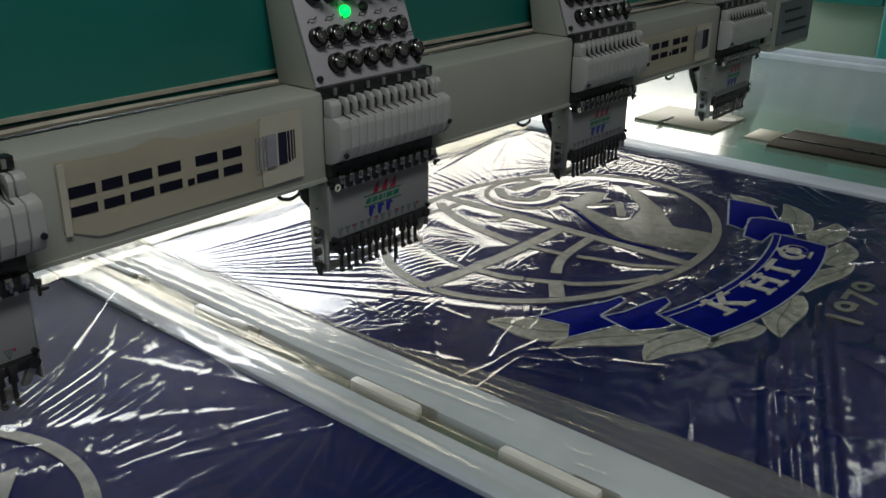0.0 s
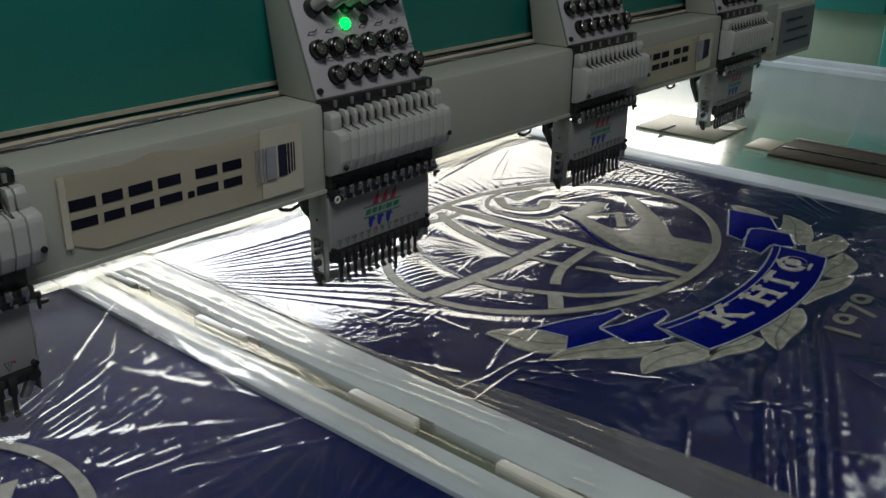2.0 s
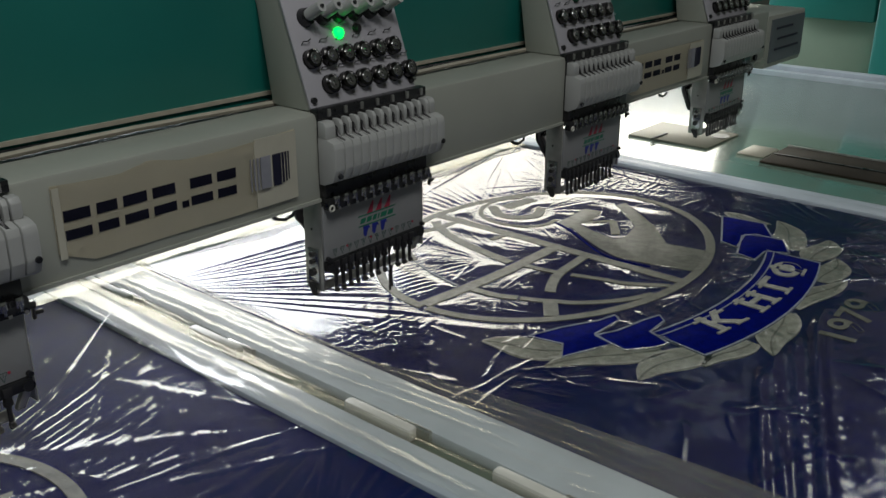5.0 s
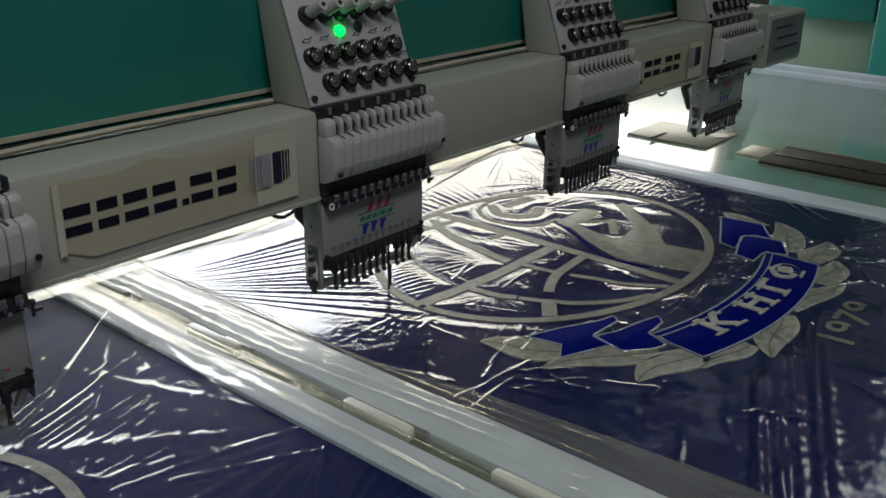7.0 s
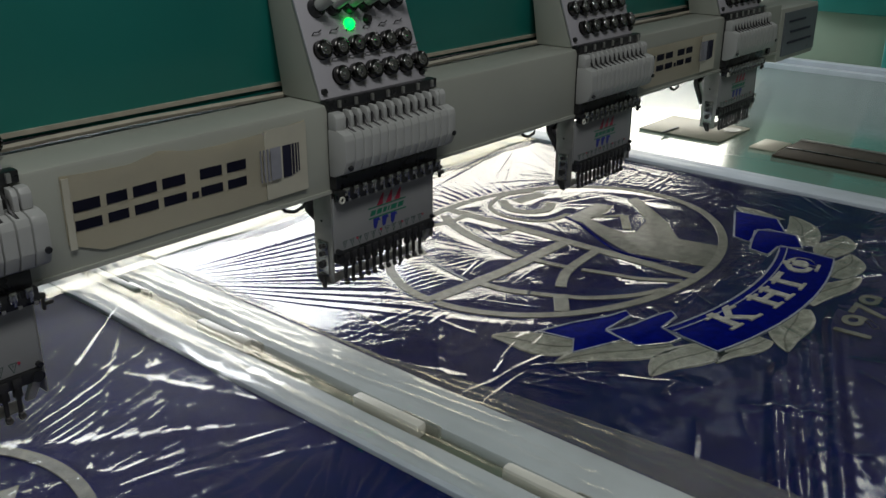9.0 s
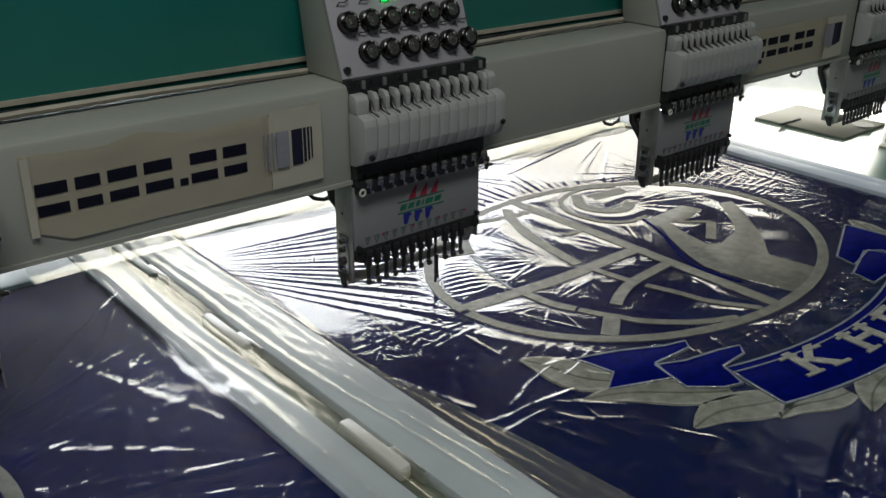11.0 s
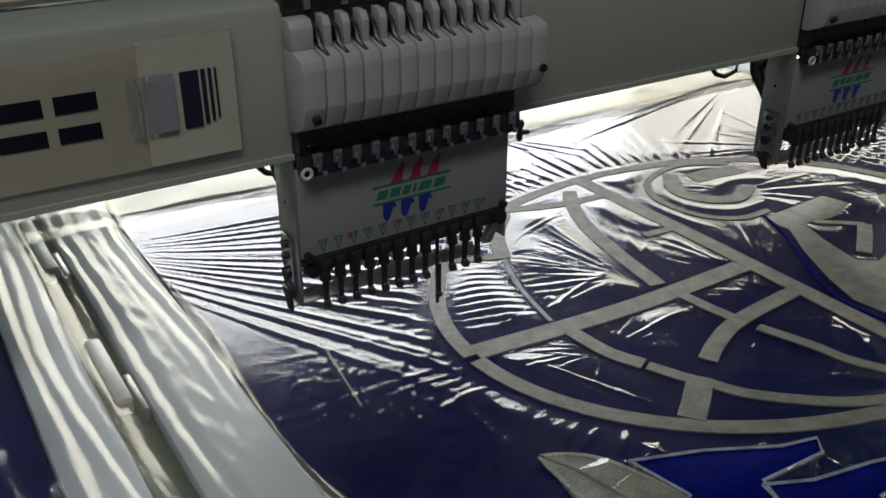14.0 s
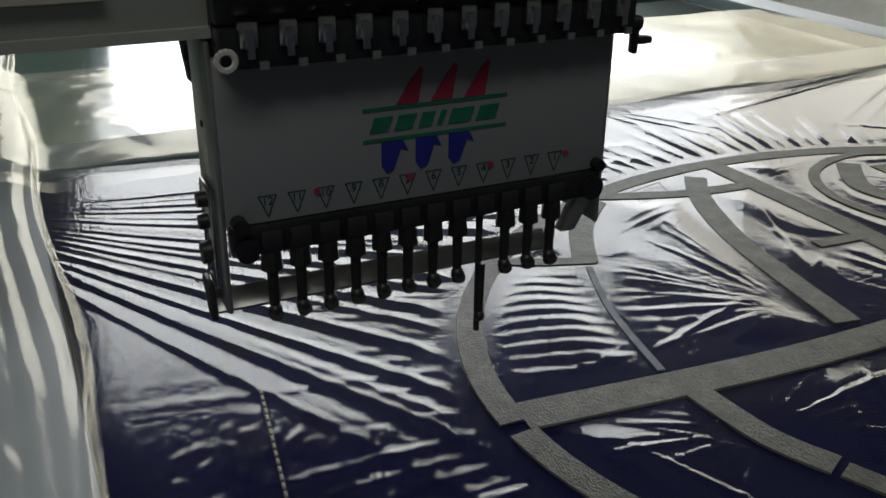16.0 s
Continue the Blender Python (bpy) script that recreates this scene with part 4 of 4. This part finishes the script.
def sewn(x, y):
    """How far the film is free of the stitching: 0 on it, 1 well away from it."""
    d = np.full(x.shape, 1.0)
    for pts, w in LINES:
        p = [Vector(q) for q in pts]
        for a, b in zip(p, p[1:]):
            ab = b - a
            t = np.clip(((x - a.x) * ab.x + (y - a.y) * ab.y) / max(ab.length_squared, 1e-9), 0, 1)
            d = np.minimum(d, np.hypot(x - a.x - t * ab.x, y - a.y - t * ab.y) - w * 0.5)
    free = smooth(0.0, 0.022, d)
    for poly in SHAPES:
        hit = np.zeros(x.shape, bool)
        for (ax, ay), (bx, by) in zip(poly, poly[1:] + poly[:1]):
            cross = (ay > y) != (by > y)
            hit ^= cross & (x < (bx - ax) * (y - ay) / ((by - ay) or 1e-9) + ax)
        free = np.where(hit, 0.0, free)
    return free


def film_mesh(name, x0, x1, y0, y1, step, height, material):
    nx, ny = int((x1 - x0) / step), int((y1 - y0) / step)
    xs, ys = np.meshgrid(np.linspace(x0, x1, nx + 1), np.linspace(y0, y1, ny + 1))
    co = np.stack([xs, ys, height(xs, ys)], -1).reshape(-1, 3)
    i = np.arange(nx * ny)
    a = i // nx * (nx + 1) + i % nx
    quads = np.stack([a, a + 1, a + nx + 2, a + nx + 1], -1)
    me = bpy.data.meshes.new(name)
    me.from_pydata(co.tolist(), [], quads.tolist())
    me.materials.append(material)
    me.shade_smooth()
    return me


def over_emblem(rng, x, y, dx):
    """Pull lines round and inside one emblem."""
    u, v = (x - dx - CX) / RA, (y - CY) / RB
    rho, th = np.hypot(u, v), np.arctan2(v, u)
    tw = th + 0.02 * np.sin(rho * 9)
    top = smooth(-0.3, 0.5, th) * (1 - smooth(1.7, 2.3, th))
    out = smooth(1.02, 1.10, rho)
    long = np.clip(0.30 + 0.14 * waves(rng, th, 5, 30, 4), 0.1, 0.7)
    h = 0.0008 * np.maximum(-0.2, waves(rng, th, 60, 170, 5)) * out * np.exp(-((rho - 1) / long) ** 2) * (0.35 + top)
    inside = 1 - smooth(0.93, 0.97, rho)
    cells = np.zeros_like(x)
    for cx, cy, reach, lo, hi, amp in ((0.172, -0.095, 0.085, 14, 60, 0.0012), (0.108, -0.052, 0.090, 30, 100, 0.0011), (0.225, -0.168, 0.06, 14, 50, 0.0009), (0.335, -0.09, 0.10, 24, 80, 0.0009),
                                       (0.250, -0.03, 0.09, 24, 80, 0.0009), (0.335, 0.10, 0.10, 24, 80, 0.0010), (0.44, 0.04, 0.08, 16, 60, 0.0010), (0.48, -0.07, 0.05, 12, 40, 0.0010), (0.36, -0.16, 0.10, 20, 70, 0.0009), (0.53, -0.12, 0.07, 20, 60, 0.0006)):
        cells += fan(rng, x - dx, y, cx, cy, reach, lo, hi, 0.8 * amp)
    h += inside * (cells + 0.00025 * np.sin((y + 0.3 * x) * 620 + 2 * np.sin(x * 40)) * (1 - smooth(0.16, 0.22, x - dx)) * smooth(-0.06, -0.02, y))
    h += inside * (crumple(rng, x, y, 0.00045, 240) + crumple(rng, x, y, 0.00025, 560))
    for k in range(5):
        a, f = rng.uniform(0, 3.14), rng.uniform(55, 120)
        h += inside * 0.00030 * np.sin((x * math.cos(a) + y * math.sin(a)) * f + rng.uniform(0, 6))
    return h


def film_right(x, y):
    rng = np.random.default_rng(4)
    free = sewn(x, y)
    h = over_emblem(rng, x, y, 0.0)
    outside = smooth(1.03, 1.10, np.hypot((x - CX) / RA, (y - CY) / RB))
    # the great fan pulled from the far corner, and its partner at the other end
    r = np.hypot(x + 0.105, y - 0.228)
    th = np.arctan2(y - 0.228, x + 0.105)
    ridge = 0.9 * np.sin(th * 98 + 0.9 * np.sin(th * 9)) + 0.45 * np.sin(th * 57 + 1) + 0.45 * np.sin(th * 173 + 2 * np.sin(th * 5))
    ridge = np.where(ridge > 0, ridge ** 1.2, 0.3 * ridge)
    wedge = smooth(-1.16, -0.98, th) * (1 - smooth(-0.12, 0.0, th))
    h += 0.0036 * r * ridge * wedge * outside * (1 - smooth(0.30, 0.46, r))
    h += outside * fan(rng, x, y, 0.712, 0.282, 0.27, 50, 120, 0.0013)
    h += outside * fan(rng, x, y, 0.33, 0.285, 0.10, 30, 80, 0.0008)
    patch = np.exp(-(((x - 0.005) / 0.045) ** 2 + ((y + 0.075) / 0.060) ** 2) ** 2)
    h += patch * (crumple(rng, x, y, 0.0014, 330, 8) + crumple(rng, x, y, 0.0016, 700, 8))
    near = 1 - smooth(-0.30, -0.18, y)
    gap = outside * (1 - smooth(-0.12, -0.06, y)) * (1 - smooth(0.13, 0.26, x + 0.5 * (y + 0.25)))
    h += gap * (crumple(rng, x, y, 0.0010, 260, 6) + crumple(rng, x, y, 0.0017, 80, 4))
    h += near * (crumple(rng, x, y, 0.0080, 34, 4) + crumple(rng, x, y, 0.0018, 85, 4) + crumple(rng, x, y, 0.0007, 300, 5) - 0.0018)
    # long folds running to the near bar
    for fx, lean, w, a in ((0.213, 2.35, 0.0070, 0.0036), (0.240, 2.20, 0.0060, 0.0028), (0.300, 2.4, 0.0060, 0.0022), (0.365, 2.6, 0.0080, 0.0042)):
        off = (x - fx - lean * (y + 0.39)) / math.hypot(1, lean)
        h += a * np.exp(-(off / w) ** 2) * (1 - smooth(-0.41, -0.39, y))
    h += outside * (crumple(rng, x, y, 0.0009, 150, 6) + crumple(rng, x, y, 0.0005, 380, 6)) * smooth(0.16, 0.26, x) * (1 - smooth(-0.04, 0.06, y))
    for cx, cy, reach in ((0.585, 0.085, 0.09), (0.66, -0.035, 0.10), (0.50, -0.275, 0.12), (0.335, -0.27, 0.10), (0.62, -0.33, 0.14)):
        h += outside * fan(rng, x, y, cx, cy, reach, 14, 60, 0.0010)
    h += creases(rng, x, y, 70, 0.02, 0.72, -0.56, -0.16, 0.0019, 0.0036)
    h += outside * creases(rng, x, y, 34, -0.03, 0.24, -0.30, -0.04, 0.0017, 0.0032)
    h += fan(rng, x, y, 0.735, 0.02, 0.14, 30, 80, 0.0008)
    h += fan(rng, x, y, 0.69, -0.13, 0.12, 16, 50, 0.0008)
    h += 0.0015 * np.exp(-((x + 0.05) / 0.03) ** 2)
    h += 0.0018 * (1 - smooth(-0.046, 0.11, x)) * smooth(-0.10, 0.0, y) * outside
    inner = 1 - smooth(0.97, 1.0, np.hypot((x - CX) / RA, (y - CY) / RB))
    return 0.8984 + free * (h + 0.0005 + 0.0004 * inner)


def film_left(x, y):
    rng = np.random.default_rng(9)
    h = 0.8984 + np.minimum(over_emblem(rng, x, y, -0.932), 0.0012)
    h += 0.026 * smooth(-0.46, -0.163, x) + 0.030 * smooth(-0.04, 0.27, y)
    h += fan(rng, x, y, -0.163, 0.125, 0.34, 12, 60, 0.0017) * (1 - smooth(0.06, 0.14, y))
    h += fan(rng, x, y, -0.168, -0.195, 0.28, 12, 70, 0.0014)
    h += fan(rng, x, y, -0.30, -0.30, 0.16, 20, 70, 0.0010)
    h += crumple(rng, x, y, 0.0010, 180, 5) * np.exp(-(((x + 0.21) / 0.06) ** 2 + ((y + 0.07) / 0.09) ** 2))
    h += (crumple(rng, x, y, 0.0026, 55, 5) + crumple(rng, x, y, 0.0010, 160, 6)) * (1 - smooth(-0.05, 0.08, y))
    h += creases(rng, x, y, 30, -0.50, -0.17, -0.40, 0.05, 0.0010, 0.0030)
    for x1, y1, x2, y2 in ((-0.17, 0.12, -0.335, 0.0), (-0.175, -0.18, -0.34, -0.11), (-0.17, -0.23, -0.30, -0.14)):
        d = math.hypot(x2 - x1, y2 - y1)
        s = ((x - x1) * (x2 - x1) + (y - y1) * (y2 - y1)) / d ** 2
        off = ((x - x1) * (y2 - y1) - (y - y1) * (x2 - x1)) / d
        h += 0.0008 * np.exp(-(off / 0.0025) ** 2) * smooth(0, 0.1, s) * (1 - smooth(0.9, 1.0, s))
    return h


def rim(y):
    """Where the loose film of the strip ends: wider towards the near end."""
    return -0.042 + 0.040 * (1 - smooth(-0.42, -0.06, y)) + 0.003 * np.sin(y * 23)


def film_strip(x, y):
    """Loose film lying along the bars, in long soft folds."""
    rng = np.random.default_rng(21)
    s = x + 0.008 * np.sin(y * 5 + 1) + 0.003 * np.sin(y * 17 + x * 40)
    h = 0.9040 + 0 * x
    for k in range(5):
        f = rng.uniform(40, 300)
        run = 0.5 + 0.5 * np.sin(y * rng.uniform(4, 15) + rng.uniform(0, 6))
        h += 0.0010 * run * np.abs(np.sin(s * f + rng.uniform(0, 6) + 0.8 * np.sin(y * rng.uniform(4, 10)))) ** 1.4
    h += crumple(rng, x + 0.05 * y, y * 0.2, 0.0032, 110, 6) + crumple(rng, x + 0.2 * y, y * 0.35, 0.0024, 320, 7) * smooth(-0.13, -0.09, x) + crumple(rng, x, y * 0.55, 0.0009, 420, 8)
    h += 0.0025 * np.exp(-((x + 0.152) / 0.005) ** 2)
    h += 0.0035 * np.exp(-((x - rim(y) + 0.004) / 0.0022) ** 2)
    h -= 0.0048 * smooth(-0.012, 0.0, x - rim(y)) + 0.004 * np.exp(-((x + 0.110) / 0.008) ** 2)
    return h


def far_strip(x, y):
    """Loose film bunched over the far bar."""
    rng = np.random.default_rng(33)
    h = 0.9010 + crumple(rng, x * 0.5, y, 0.0040, 60, 6) + crumple(rng, x, y * 0.7, 0.0034, 150, 6) + crumple(rng, x * 0.8, y, 0.0014, 320, 6)
    edge = 0.262 - 0.12 * np.clip(x, -0.05, 0.10) + 0.004 * np.sin(x * 31)
    h -= 0.005 * (1 - smooth(0.0, 0.013, y - edge))
    h += 0.011 * (1 - smooth(-0.062, -0.034, x))
    return h


strip_me = film_mesh("film_edge", 0.0, 0.24, -0.75, 0.60, 0.0016, lambda x, y: film_strip(-0.160 + x / 0.24 * (rim(y) + 0.160), y), M_FILM_EDGE)
for v in strip_me.vertices:
    v.co.x = -0.160 + v.co.x / 0.24 * (float(rim(v.co.y)) + 0.160)
films = [
    tagged(new("plastic_film", film_mesh("plastic_film", -0.046, 0.735, -0.62, 0.275, 0.0014, film_right, M_FILM)), "clear wrinkled stabiliser film stretched over a banner", "plastic film", "films"),
    tagged(new("plastic_film", film_mesh("plastic_film", -0.85, -0.161, -0.62, 0.275, 0.0020, film_left, M_FILM)), "clear wrinkled stabiliser film stretched over a banner", "plastic film", "films"),
    tagged(new("film_edge", film_mesh("film_edge", -0.215, 0.735, 0.246, 0.52, 0.003, far_strip, M_FILM_EDGE)), "bunched milky film folded over the far frame bar", "plastic film"),
    tagged(new("film_edge", strip_me), "bunched milky film folded over the white frame bars", "plastic film"),
]


# ---- what moves ----
def motions():
    # the border frame with everything stretched in it creeps under the needles
    creep = [(0, 0, 0), (4, 0, 0), (6.5, -1.5, -0.8), (8, -2.5, -1.5), (10.5, -6.5, -4.5), (12, -7, -6), (13, -5.5, -7), (14.5, -7.5, -7.5), (16, -9, -5.5)]
    rows = [(t, pose(x / 1000, y / 1000, 0)) for t, x, y in creep]
    for ob in [sash, banner_r, banner_l, *clips, *films]:
        walk(ob, rows)
    # the working needle: fraction of the stroke by which it is down, ten times a second
    down = {0.0: 0.5, 0.5: 0.9, 1.0: 0.6, 1.5: 0.1, 2.0: 0.45, 2.5: 0.75, 3.0: 0.6, 3.5: 0.15, 4.0: 0.1, 6.5: 0.6, 7.0: 1.0, 7.5: 0.6, 8.0: 0.1, 10.5: 0.3, 11.0: 0.8, 11.5: 1.0, 12.0: 0.8,
            12.5: 0.4, 13.0: 1.0, 13.5: 0.3, 14.0: 0.8, 14.5: 0.05, 14.6: 1.0, 14.7: 0.1, 14.8: 1.0, 14.9: 0.7, 15.0: 0.7, 15.1: 1.0, 15.2: 0.4, 15.3: 1.0, 15.4: 0.1, 15.5: 1.0, 15.6: 0.05, 15.7: 1.0, 15.8: 0.2, 15.9: 1.0, 16.0: 0.9}
    rows = []
    for k in range(161):
        t = k / 10
        f = down.get(round(t, 1), 0.5 + 0.5 * math.cos(k * 2.9))
        rows.append((t, pose(FOOT_X[ACTIVE], 0.0, 0.9275 - 0.023 * f)))
    walk(needle_bars[0], rows)


motions()
